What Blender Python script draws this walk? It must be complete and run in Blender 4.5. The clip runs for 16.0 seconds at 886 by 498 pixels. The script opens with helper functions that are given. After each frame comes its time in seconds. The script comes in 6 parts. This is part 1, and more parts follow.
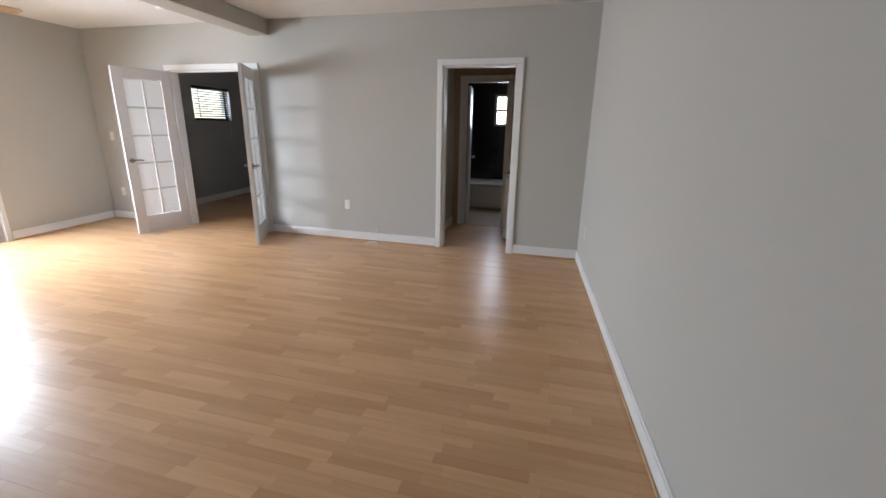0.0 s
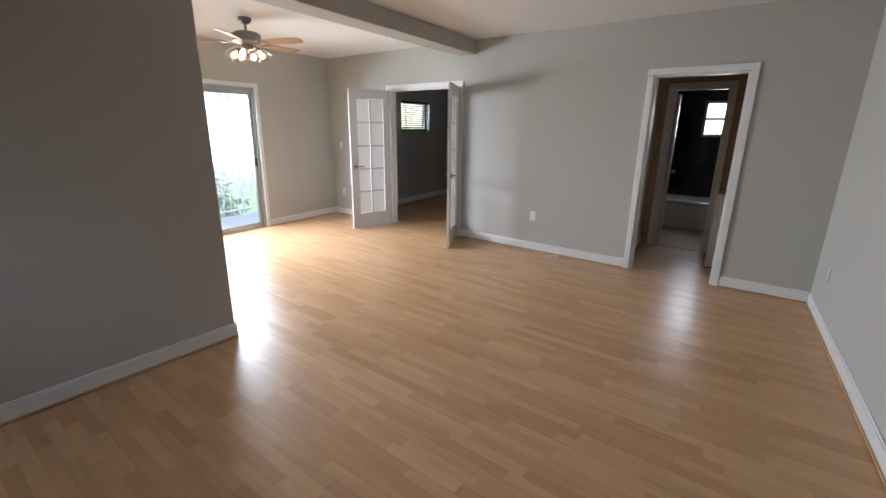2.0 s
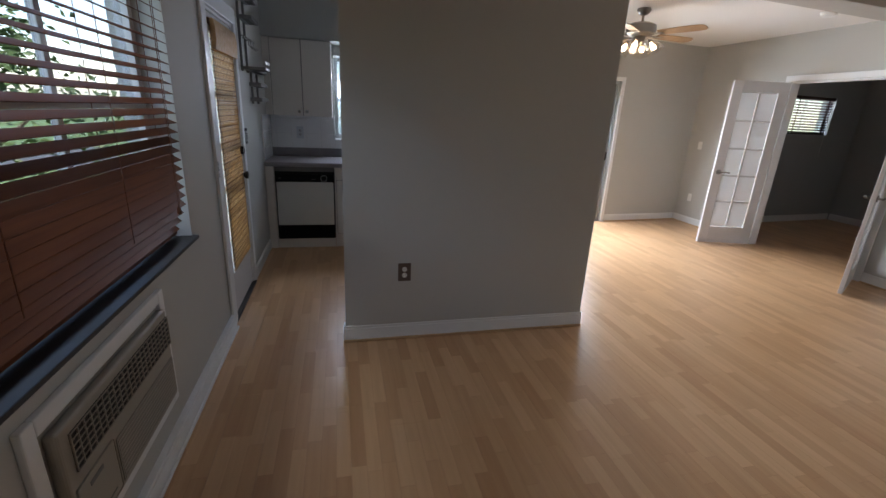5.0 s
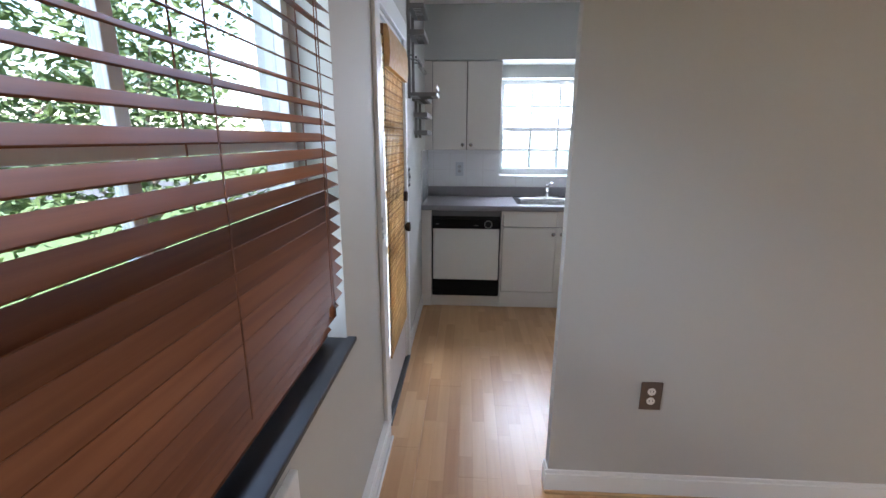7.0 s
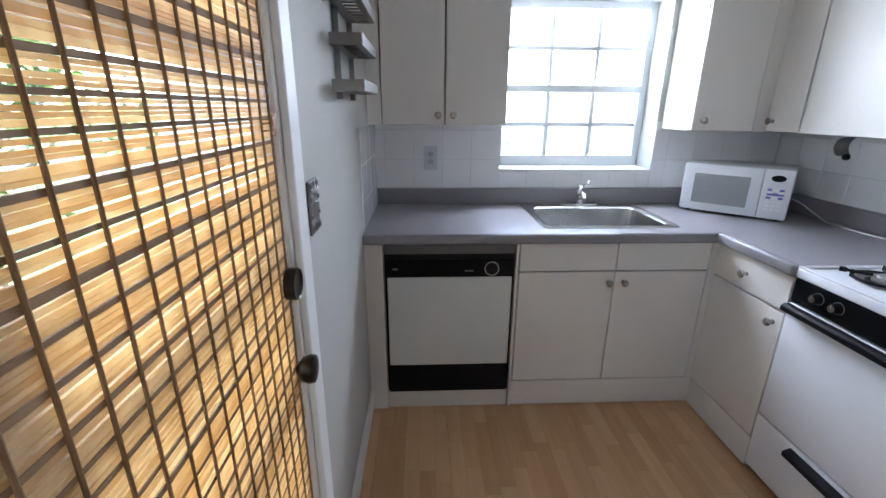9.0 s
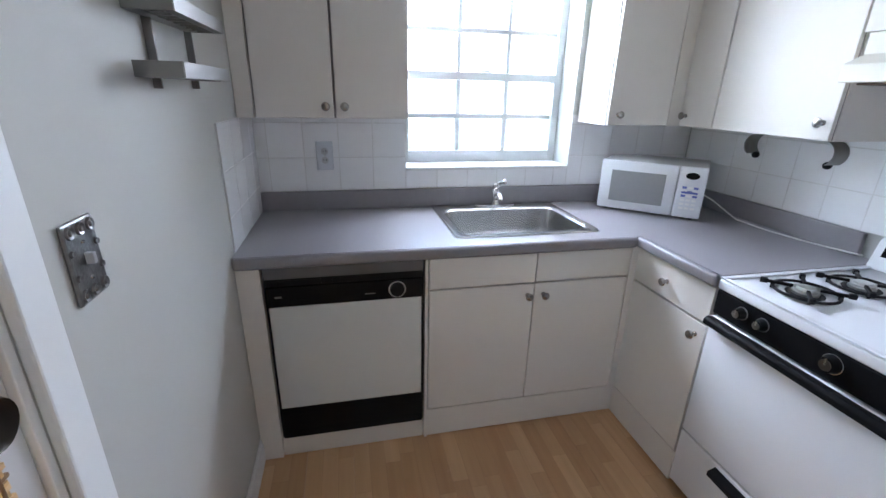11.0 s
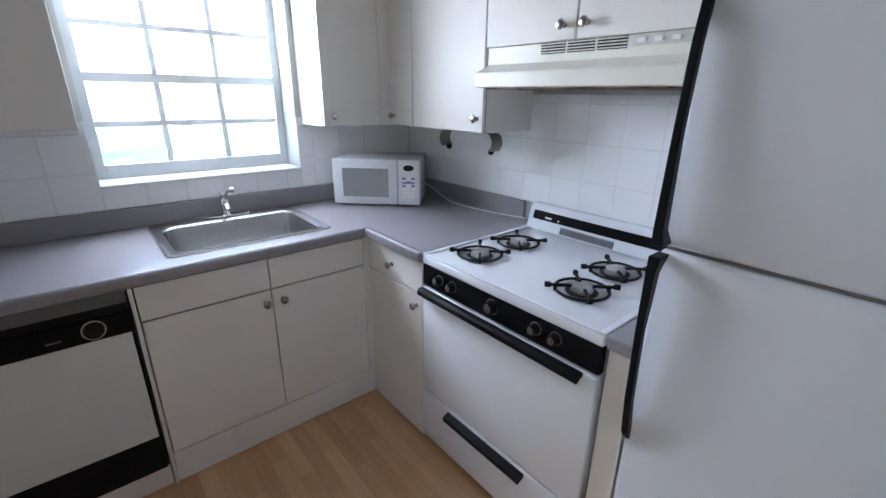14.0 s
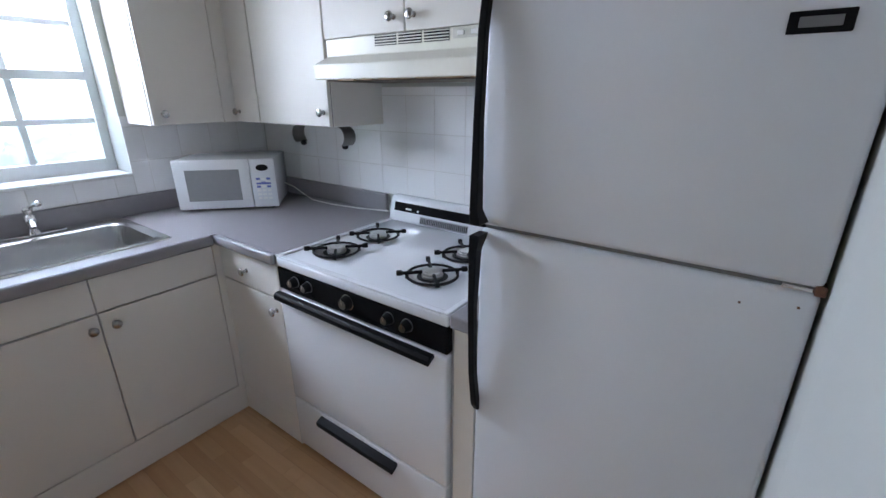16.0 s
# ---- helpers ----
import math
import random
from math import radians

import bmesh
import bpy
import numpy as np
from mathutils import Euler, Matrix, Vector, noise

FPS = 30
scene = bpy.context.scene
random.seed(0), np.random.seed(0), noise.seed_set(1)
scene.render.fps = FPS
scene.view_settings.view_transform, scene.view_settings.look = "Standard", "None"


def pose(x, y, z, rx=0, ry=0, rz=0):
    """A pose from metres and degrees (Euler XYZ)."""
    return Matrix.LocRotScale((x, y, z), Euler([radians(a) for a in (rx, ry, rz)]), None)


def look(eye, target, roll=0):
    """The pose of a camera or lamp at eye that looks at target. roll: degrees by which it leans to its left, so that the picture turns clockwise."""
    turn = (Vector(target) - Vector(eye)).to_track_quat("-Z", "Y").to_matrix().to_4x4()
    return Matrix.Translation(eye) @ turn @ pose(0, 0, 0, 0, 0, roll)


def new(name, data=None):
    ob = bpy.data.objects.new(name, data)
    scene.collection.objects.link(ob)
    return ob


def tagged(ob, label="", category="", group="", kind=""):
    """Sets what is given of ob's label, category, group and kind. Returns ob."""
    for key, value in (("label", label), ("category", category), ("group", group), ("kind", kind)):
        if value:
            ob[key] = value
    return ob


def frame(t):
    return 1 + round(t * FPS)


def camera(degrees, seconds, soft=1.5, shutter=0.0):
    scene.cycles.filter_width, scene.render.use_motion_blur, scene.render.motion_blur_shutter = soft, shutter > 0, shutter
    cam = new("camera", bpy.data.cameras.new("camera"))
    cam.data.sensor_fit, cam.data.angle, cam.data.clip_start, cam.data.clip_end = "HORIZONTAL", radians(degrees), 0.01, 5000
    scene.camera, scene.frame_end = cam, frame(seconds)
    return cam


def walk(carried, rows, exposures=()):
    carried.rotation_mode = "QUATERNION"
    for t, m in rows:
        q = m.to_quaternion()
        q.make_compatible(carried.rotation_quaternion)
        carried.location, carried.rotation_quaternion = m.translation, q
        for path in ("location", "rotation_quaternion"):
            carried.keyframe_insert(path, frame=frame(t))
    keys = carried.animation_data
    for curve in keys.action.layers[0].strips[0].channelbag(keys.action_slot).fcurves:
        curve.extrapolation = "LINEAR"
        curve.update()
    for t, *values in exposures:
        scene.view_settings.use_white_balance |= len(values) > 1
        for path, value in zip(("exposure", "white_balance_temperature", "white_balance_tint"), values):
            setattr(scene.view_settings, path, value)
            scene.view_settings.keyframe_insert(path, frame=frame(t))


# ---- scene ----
cam = camera(91.7, 16.0)
PATH = [
    (0, (-1.412, -0.322, 1.437), (-1.913, 1.533, 0.88), 1.0),
    (0.5, (-1.496, -0.362, 1.482), (-2.098, 1.455, 0.903), 0.9),
    (1, (-1.531, -0.378, 1.537), (-2.3, 1.369, 0.943), 0.6),
    (1.5, (-1.592, -0.419, 1.528), (-2.556, 1.237, 0.955), 0.4),
    (2, (-1.626, -0.449, 1.531), (-2.789, 1.083, 0.983), 0.7),
    (2.5, (-1.712, -0.503, 1.521), (-3.04, 0.894, 0.987), 1.1),
    (3, (-1.75, -0.545, 1.513), (-3.25, 0.667, 0.983), 1.3),
    (3.5, (-1.784, -0.602, 1.505), (-3.413, 0.424, 0.961), 1.5),
    (4, (-1.857, -0.671, 1.49), (-3.579, 0.175, 0.927), 1.9),
    (4.5, (-1.912, -0.729, 1.478), (-3.712, -0.079, 0.898), 2.0),
    (5, (-1.978, -0.804, 1.507), (-3.828, -0.347, 0.898), 2.9),
    (5.2, (-2.016, -0.842, 1.527), (-3.875, -0.445, 0.905), 3.4),
    (7.3, (-3.33, -1.189, 1.482), (-5.263, -1.326, 0.984), -0.3),
    (7.5, (-3.542, -1.2, 1.478), (-5.471, -1.326, 0.965), -0.8),
    (8, (-4.066, -1.255, 1.461), (-5.988, -1.376, 0.924), -0.2),
    (8.2, (-4.276, -1.314, 1.458), (-6.198, -1.384, 0.908), 0.1),
    (10.5, (-5.192, -1.175, 1.49), (-7.044, -0.891, 0.792), 1.1),
    (11, (-5.18, -1.143, 1.495), (-7.013, -0.726, 0.812), 1.3),
    (11.5, (-5.159, -1.111, 1.5), (-6.958, -0.557, 0.824), 0.9),
    (12, (-5.132, -1.068, 1.504), (-6.892, -0.392, 0.837), 0.4),
    (12.5, (-5.1, -1.02, 1.51), (-6.807, -0.213, 0.849), 0.1),
    (13, (-5.07, -0.976, 1.519), (-6.698, -0.022, 0.858), 0.2),
    (13.5, (-5.037, -0.932, 1.526), (-6.568, 0.168, 0.858), 0.6),
    (14, (-5.002, -0.894, 1.517), (-6.444, 0.318, 0.847), 0.7),
    (14.5, (-4.971, -0.858, 1.516), (-6.33, 0.441, 0.833), 0.5),
    (15, (-4.94, -0.826, 1.508), (-6.215, 0.554, 0.824), 0.4),
    (15.5, (-4.913, -0.803, 1.506), (-6.103, 0.65, 0.82), 0.4),
    (16, (-4.884, -0.785, 1.502), (-5.981, 0.743, 0.821), -0.0),
]
EXPOSURES = [(0.0, 3.15), (1.0, 3.08), (2.0, 2.9), (3.0, 2.74), (4.0, 2.70), (5.0, 2.60), (7.5, 4.34), (8.0, 4.12), (10.5, 4.36), (11.5, 4.34), (13.0, 4.17), (16.0, 3.88)]
walk(cam, [(t, look(eye, target, roll)) for t, eye, target, roll in PATH], EXPOSURES)

# ---- daylight ----
world = bpy.data.worlds.new("daylight")
scene.world = world
world.use_nodes = True
sky = world.node_tree.nodes.new("ShaderNodeTexSky")
sky.sky_type = 'NISHITA'
sky.sun_disc = False
sky.sun_elevation = radians(56)
sky.sun_rotation = radians(48)
background = world.node_tree.nodes["Background"]
background.inputs["Strength"].default_value = 0.15
world.node_tree.links.new(sky.outputs["Color"], background.inputs["Color"])
sun = new("sun", bpy.data.lights.new("sun", 'SUN'))
sun.data.energy, sun.data.angle, sun.data.color = 2.5, radians(0.6), (1.0, 0.95, 0.88)
sun.matrix_world = look((45, 40, 90), (0, 0, 0))


def sky_lamp(name, centre, towards, width, height, watts, colour=(0.80, 0.86, 1.0), spread=150):
    """An area lamp added to stand in for sky light through an opening."""
    lamp = new(name, bpy.data.lights.new(name, 'AREA'))
    lamp.data.shape, lamp.data.size, lamp.data.size_y = 'RECTANGLE', width, height
    lamp.data.energy, lamp.data.color = watts, colour
    lamp.data.spread = radians(spread)
    lamp.matrix_world = look(centre, towards)
    return lamp


sky_lamp("sky_kitchen_window", (-7.66, -0.40, 1.80), (-6.5, -0.30, 1.30), 0.86, 0.44, 3.6, (0.71, 0.79, 1.0), 160)
sky_lamp("sky_sliding_door", (-7.84, 2.12, 1.46), (-6.84, 2.42, 0.86), 1.84, 0.98, 20.5, (0.80, 0.87, 1.0), 145)
# two lamps added outdoors to brighten the partition and the stove side
sky_lamp("sky_south_window", (-3.4, -3.3, 3.3), (-3.4, -1.5, 1.75), 2.4, 1.0, 8, (0.78, 0.87, 1.0), 120)
sky_lamp("sky_garden_door", (-5.39, -1.76, 1.1), (-5.39, -0.7, 0.9), 0.6, 1.6, 1.0, (0.80, 0.88, 1.0), 160)
sky_lamp("sky_bath_window", (-2.515, 8.02, 1.70), (-2.515, 7.0, 1.3), 0.34, 0.5, 1.4)
sky_lamp("sky_bedroom_window", (-7.80, 6.48, 1.72), (-6.80, 6.38, 1.5), 0.98, 0.58, 2.4)


# ---- materials ----
def material(name, colour, rough=0.5, metal=0.0, vary=0.06, scale=6.0, fine=0.0, bump=0.0, bump_scale=80.0, coat=0.0, spec=0.5):
    m = bpy.data.materials.new(name)
    m.use_nodes = True
    n, l = m.node_tree.nodes, m.node_tree.links
    b = n["Principled BSDF"]
    b.inputs["Roughness"].default_value = rough
    b.inputs["Metallic"].default_value = metal
    b.inputs["Coat Weight"].default_value = coat
    b.inputs["Specular IOR Level"].default_value = spec
    geo = n.new("ShaderNodeNewGeometry")
    big = n.new("ShaderNodeTexNoise")
    big.inputs["Scale"].default_value, big.inputs["Detail"].default_value = scale, 4.0
    l.new(geo.outputs["Position"], big.inputs["Vector"])
    mix = n.new("ShaderNodeMix")
    mix.data_type = 'RGBA'
    mix.inputs["A"].default_value = tuple(c * (1 - vary) for c in colour) + (1,)
    mix.inputs["B"].default_value = tuple(min(1, c * (1 + vary)) for c in colour) + (1,)
    l.new(big.outputs["Fac"], mix.inputs["Factor"])
    out = mix.outputs["Result"]
    small = n.new("ShaderNodeTexNoise")
    small.inputs["Scale"].default_value, small.inputs["Detail"].default_value = bump_scale, 3.0
    l.new(geo.outputs["Position"], small.inputs["Vector"])
    if fine:
        m2 = n.new("ShaderNodeMix")
        m2.data_type, m2.blend_type = 'RGBA', 'MULTIPLY'
        m2.inputs["Factor"].default_value = fine
        l.new(out, m2.inputs["A"])
        l.new(small.outputs["Fac"], m2.inputs["B"])
        out = m2.outputs["Result"]
    l.new(out, b.inputs["Base Color"])
    r = n.new("ShaderNodeMapRange")
    r.inputs["To Min"].default_value, r.inputs["To Max"].default_value = max(0.02, rough * 0.85), min(1, rough * 1.15)
    l.new(big.outputs["Fac"], r.inputs["Value"])
    l.new(r.outputs["Result"], b.inputs["Roughness"])
    if bump:
        bp = n.new("ShaderNodeBump")
        bp.inputs["Strength"].default_value, bp.inputs["Distance"].default_value = bump, 0.002
        l.new(small.outputs["Fac"], bp.inputs["Height"])
        l.new(bp.outputs["Normal"], b.inputs["Normal"])
    return m


def laminate(name, light, dark, strip=0.0655, length=0.42):
    """Three-strip laminate: strips along x, each with its own tone and grain."""
    m = bpy.data.materials.new(name)
    m.use_nodes = True
    n, l = m.node_tree.nodes, m.node_tree.links
    b = n["Principled BSDF"]
    geo = n.new("ShaderNodeNewGeometry")
    sep = n.new("ShaderNodeSeparateXYZ")
    l.new(geo.outputs["Position"], sep.inputs[0])

    def calc(op, a, b2=None):
        q = n.new("ShaderNodeMath")
        q.operation = op
        for k, v in enumerate((a, b2)):
            if v is None:
                continue
            if isinstance(v, (int, float)):
                q.inputs[k].default_value = v
            else:
                l.new(v, q.inputs[k])
        return q.outputs[0]
    row = calc('FLOOR', calc('DIVIDE', sep.outputs["Y"], strip))
    wn = n.new("ShaderNodeTexWhiteNoise")
    wn.noise_dimensions = '1D'
    l.new(row, wn.inputs["W"])
    u = calc('ADD', calc('DIVIDE', sep.outputs["X"], length), calc('MULTIPLY', wn.outputs["Value"], 17.3))
    col = calc('FLOOR', u)
    com = n.new("ShaderNodeCombineXYZ")
    l.new(row, com.inputs[0])
    l.new(col, com.inputs[1])
    wn2 = n.new("ShaderNodeTexWhiteNoise")
    wn2.noise_dimensions = '3D'
    l.new(com.outputs[0], wn2.inputs["Vector"])
    grain = n.new("ShaderNodeTexNoise")
    mp = n.new("ShaderNodeMapping")
    mp.inputs["Scale"].default_value = (2.2, 38.0, 1.0)
    l.new(geo.outputs["Position"], mp.inputs["Vector"])
    shift = n.new("ShaderNodeVectorMath")
    shift.operation = 'MULTIPLY_ADD'
    l.new(wn2.outputs["Color"], shift.inputs[0])
    shift.inputs[1].default_value = (20, 20, 20)
    l.new(mp.outputs[0], shift.inputs[2])
    l.new(shift.outputs[0], grain.inputs["Vector"])
    grain.inputs["Scale"].default_value, grain.inputs["Detail"].default_value = 1.0, 6.0
    tone = calc('ADD', calc('MULTIPLY', wn2.outputs["Value"], 0.55), calc('MULTIPLY', grain.outputs["Fac"], 0.6))
    ramp = n.new("ShaderNodeValToRGB")
    ramp.color_ramp.elements[0].position, ramp.color_ramp.elements[1].position = 0.12, 0.95
    ramp.color_ramp.elements[0].color, ramp.color_ramp.elements[1].color = (*light, 1), (*dark, 1)
    l.new(tone, ramp.inputs["Fac"])
    # thin darker seam at the strip ends and sides
    fy = calc('FRACT', calc('DIVIDE', sep.outputs["Y"], strip))
    fu = calc('FRACT', u)
    seam = calc('MAXIMUM', calc('LESS_THAN', fy, 0.02), calc('LESS_THAN', fu, 0.004))
    mx = n.new("ShaderNodeMix")
    mx.data_type, mx.blend_type = 'RGBA', 'MULTIPLY'
    l.new(calc('MULTIPLY', seam, 0.35), mx.inputs["Factor"])
    l.new(ramp.outputs["Color"], mx.inputs["A"])
    mx.inputs["B"].default_value = (0.45, 0.3, 0.2, 1)
    l.new(mx.outputs["Result"], b.inputs["Base Color"])
    smear = n.new("ShaderNodeTexNoise")
    smear.inputs["Scale"].default_value = 2.5
    l.new(geo.outputs["Position"], smear.inputs["Vector"])
    rr = n.new("ShaderNodeMapRange")
    rr.inputs["To Min"].default_value, rr.inputs["To Max"].default_value = 0.25, 0.38
    l.new(smear.outputs["Fac"], rr.inputs["Value"])
    l.new(rr.outputs["Result"], b.inputs["Roughness"])
    bp = n.new("ShaderNodeBump")
    bp.inputs["Strength"].default_value, bp.inputs["Distance"].default_value = 0.08, 0.001
    l.new(grain.outputs["Fac"], bp.inputs["Height"])
    l.new(bp.outputs["Normal"], b.inputs["Normal"])
    return m


def wood(name, light, dark, axis=0, rough=0.4, scale=1.0):
    m = bpy.data.materials.new(name)
    m.use_nodes = True
    n, l = m.node_tree.nodes, m.node_tree.links
    b = n["Principled BSDF"]
    geo = n.new("ShaderNodeNewGeometry")
    info = n.new("ShaderNodeObjectInfo")
    mp = n.new("ShaderNodeMapping")
    sc = [55.0 * scale] * 3
    sc[axis] = 2.5 * scale
    mp.inputs["Scale"].default_value = sc
    add = n.new("ShaderNodeVectorMath")
    add.operation = 'ADD'
    l.new(geo.outputs["Position"], add.inputs[0])
    l.new(info.outputs["Random"], add.inputs[1])
    l.new(add.outputs[0], mp.inputs["Vector"])
    g = n.new("ShaderNodeTexNoise")
    g.inputs["Scale"].default_value, g.inputs["Detail"].default_value = 1.0, 5.0
    l.new(mp.outputs[0], g.inputs["Vector"])
    ramp = n.new("ShaderNodeValToRGB")
    ramp.color_ramp.elements[0].position, ramp.color_ramp.elements[1].position = 0.3, 0.75
    ramp.color_ramp.elements[0].color, ramp.color_ramp.elements[1].color = (*light, 1), (*dark, 1)
    l.new(g.outputs["Fac"], ramp.inputs["Fac"])
    l.new(ramp.outputs["Color"], b.inputs["Base Color"])
    b.inputs["Roughness"].default_value = rough
    return m


def glass(name, tint=(1, 1, 1), rough=0.0, through_part=0.9):
    """Thin pane: mostly clear, with a gloss that grows at a slant."""
    m = bpy.data.materials.new(name)
    m.use_nodes = True
    n, l = m.node_tree.nodes, m.node_tree.links
    for x in list(n):
        if x.type == 'BSDF_PRINCIPLED':
            n.remove(x)
    tr = n.new("ShaderNodeBsdfTransparent")
    tr.inputs["Color"].default_value = (*tint, 1)
    gl = n.new("ShaderNodeBsdfGlossy")
    gl.inputs["Roughness"].default_value = rough
    fr = n.new("ShaderNodeLayerWeight")
    fr.inputs["Blend"].default_value = 0.5
    pw = n.new("ShaderNodeMath")
    pw.operation = 'POWER'
    l.new(fr.outputs["Facing"], pw.inputs[0])
    pw.inputs[1].default_value = 4.0
    sc = n.new("ShaderNodeMath")
    sc.operation = 'MULTIPLY_ADD'
    l.new(pw.outputs[0], sc.inputs[0])
    sc.inputs[1].default_value, sc.inputs[2].default_value = 0.7, 0.03
    mx = n.new("ShaderNodeMixShader")
    l.new(sc.outputs[0], mx.inputs[0])
    l.new(tr.outputs[0], mx.inputs[1])
    l.new(gl.outputs[0], mx.inputs[2])
    l.new(mx.outputs[0], n["Material Output"].inputs["Surface"])
    return m


def glow(name, colour, strength):
    m = bpy.data.materials.new(name)
    m.use_nodes = True
    b = m.node_tree.nodes["Principled BSDF"]
    b.inputs["Base Color"].default_value = (*colour, 1)
    b.inputs["Emission Color"].default_value = (*colour, 1)
    b.inputs["Emission Strength"].default_value = strength
    return m


WALL = material("wall_paint_greige", (0.485, 0.475, 0.442), 0.72, vary=0.035, scale=1.2, bump=0.12, bump_scale=160, spec=0.25)
KWALL = material("wall_paint_kitchen", (0.475, 0.487, 0.462), 0.75, vary=0.03, scale=1.2, bump=0.12, bump_scale=160, spec=0.2)
# warm lamp light in the hall is put into this tan
HALLWALL = material("hall_wall_warm_lit", (0.44, 0.30, 0.20), 0.5, vary=0.03, scale=1.2, bump=0.1, bump_scale=160)
BEDWALL = material("wall_paint_bedroom", (0.36, 0.37, 0.37), 0.5, vary=0.03, scale=1.2, bump=0.1, bump_scale=160)
CEIL = material("ceiling_paint", (0.78, 0.76, 0.73), 0.85, vary=0.02, scale=2, bump=0.5, bump_scale=220)
TRIM = material("trim_gloss_white", (0.76, 0.76, 0.75), 0.42, vary=0.02, scale=5, spec=0.35)
DOORW = material("door_white", (0.60, 0.585, 0.58), 0.35, vary=0.03, scale=4, bump=0.05)
CAB = material("cabinet_white_laminate", (0.70, 0.665, 0.61), 0.48, vary=0.025, scale=3, bump=0.06, bump_scale=300, spec=0.35)
# dark colour that paints the shade in gaps between cabinet fronts
CABIN = material("cabinet_shadow_gap", (0.20, 0.18, 0.165), 0.7)
COUNTER = material("counter_grey_laminate", (0.27, 0.255, 0.265), 0.34, vary=0.07, scale=40, fine=0.12, bump=0.04, bump_scale=500)
TILE = material("wall_tile_white", (0.80, 0.80, 0.80), 0.12, vary=0.03, scale=4, coat=0.3)
GROUT = material("tile_grout", (0.66, 0.65, 0.63), 0.8, vary=0.14, scale=25)
ENAMEL = material("white_enamel", (0.72, 0.73, 0.75), 0.16, vary=0.02, scale=3, coat=0.3)
FRIDGE = material("fridge_textured_white", (0.62, 0.63, 0.655), 0.40, vary=0.025, scale=2, bump=0.10, bump_scale=700)
BLACK = material("black_plastic", (0.010, 0.010, 0.011), 0.35, vary=0.1, spec=0.08)
BLACKG = material("black_gloss_panel", (0.008, 0.008, 0.009), 0.22, vary=0.1, spec=0.08)
IRON = material("black_iron_grate", (0.012, 0.012, 0.013), 0.6, vary=0.2, scale=40, bump=0.2, spec=0.15)
GREYP = material("grey_plastic", (0.13, 0.13, 0.13), 0.4, vary=0.05)
CHROME = material("chrome", (0.82, 0.82, 0.83), 0.1, metal=1.0, vary=0.03)
NICKEL = material("brushed_nickel", (0.74, 0.72, 0.69), 0.22, metal=1.0, vary=0.06, scale=30)
STEEL = material("stainless_steel", (0.66, 0.65, 0.635), 0.17, metal=1.0, vary=0.12, scale=12)
PEWTER = material("pewter_ornate", (0.19, 0.185, 0.18), 0.32, metal=1.0, vary=0.4, scale=90, bump=0.6, bump_scale=160)
BRONZE = material("dark_bronze", (0.045, 0.037, 0.032), 0.3, metal=0.9, vary=0.2, scale=30)
ALU = material("aluminium_frame", (0.42, 0.42, 0.41), 0.4, metal=0.85, vary=0.08, scale=20)
WINW = material("window_frame_white", (0.62, 0.63, 0.63), 0.4, vary=0.04)
LEVER = material("dark_nickel", (0.22, 0.205, 0.19), 0.3, metal=1.0, vary=0.08, scale=30)
RACK = material("rack_steel", (0.24, 0.23, 0.22), 0.36, metal=1.0, vary=0.1, scale=25)
PLATEW = material("outlet_white_plastic", (0.78, 0.77, 0.74), 0.3)
KNOBM = material("satin_nickel_knob", (0.42, 0.40, 0.38), 0.24, metal=1.0, vary=0.08, scale=30)
SOCKET = material("outlet_socket_grey", (0.42, 0.42, 0.42), 0.4)
PLATEG = material("outlet_pale_plastic", (0.56, 0.59, 0.62), 0.3)
PLATEB = material("outlet_brown_plastic", (0.10, 0.07, 0.055), 0.35)
SILL = material("sill_black_stone", (0.018, 0.019, 0.022), 0.42, vary=0.3, scale=60)
ACB = material("ac_beige_plastic", (0.33, 0.30, 0.25), 0.45, vary=0.04)
ACD = material("ac_dark_grille", (0.014, 0.013, 0.012), 0.6)
FLOOR = laminate("laminate_maple", (0.68, 0.43, 0.235), (0.47, 0.26, 0.125))
SHOE = wood("shoe_moulding_maple", (0.60, 0.40, 0.22), (0.42, 0.26, 0.13), axis=1)
BLIND = wood("blind_red_brown_wood", (0.135, 0.044, 0.0155), (0.088, 0.026, 0.0085), axis=0, rough=0.5)
BLIND.node_tree.nodes["Principled BSDF"].inputs["Specular IOR Level"].default_value = 0.12
DARKBLIND = wood("blind_dark_wood", (0.06, 0.025, 0.014), (0.03, 0.012, 0.008), axis=1, rough=0.6)
FANWOOD = wood("fan_blade_maple", (0.42, 0.27, 0.14), (0.28, 0.16, 0.08), axis=0, rough=0.4)
REED = wood("bamboo_reed", (0.58, 0.38, 0.17), (0.30, 0.165, 0.06), axis=0, rough=0.6)
CORDM = material("shade_cord", (0.24, 0.15, 0.08), 0.8)
BLACKTILE = material("black_bath_tile", (0.012, 0.013, 0.015), 0.2, vary=0.2)
TUB = material("tub_enamel", (0.75, 0.73, 0.70), 0.2, vary=0.03)
BATHFLOOR = material("bath_floor_tile", (0.34, 0.25, 0.15), 0.4, vary=0.15, scale=10)
PANE = glass("window_glass", (0.96, 0.98, 0.97))
# grey tint added to dim the daylight and view through the south window
TINTED = glass("dimming_window_glass", (0.68, 0.68, 0.70))
FROST = material("frosted_pane", (0.93, 0.95, 0.96), 0.3, vary=0.02)
FROST.node_tree.nodes["Principled BSDF"].inputs["Transmission Weight"].default_value = 0.2
# pale see-through sheet that imitates the glare washing out the view
HAZE = bpy.data.materials.new("glare_haze")
HAZE.use_nodes = True
_n, _l = HAZE.node_tree.nodes, HAZE.node_tree.links
_n.remove(_n["Principled BSDF"])
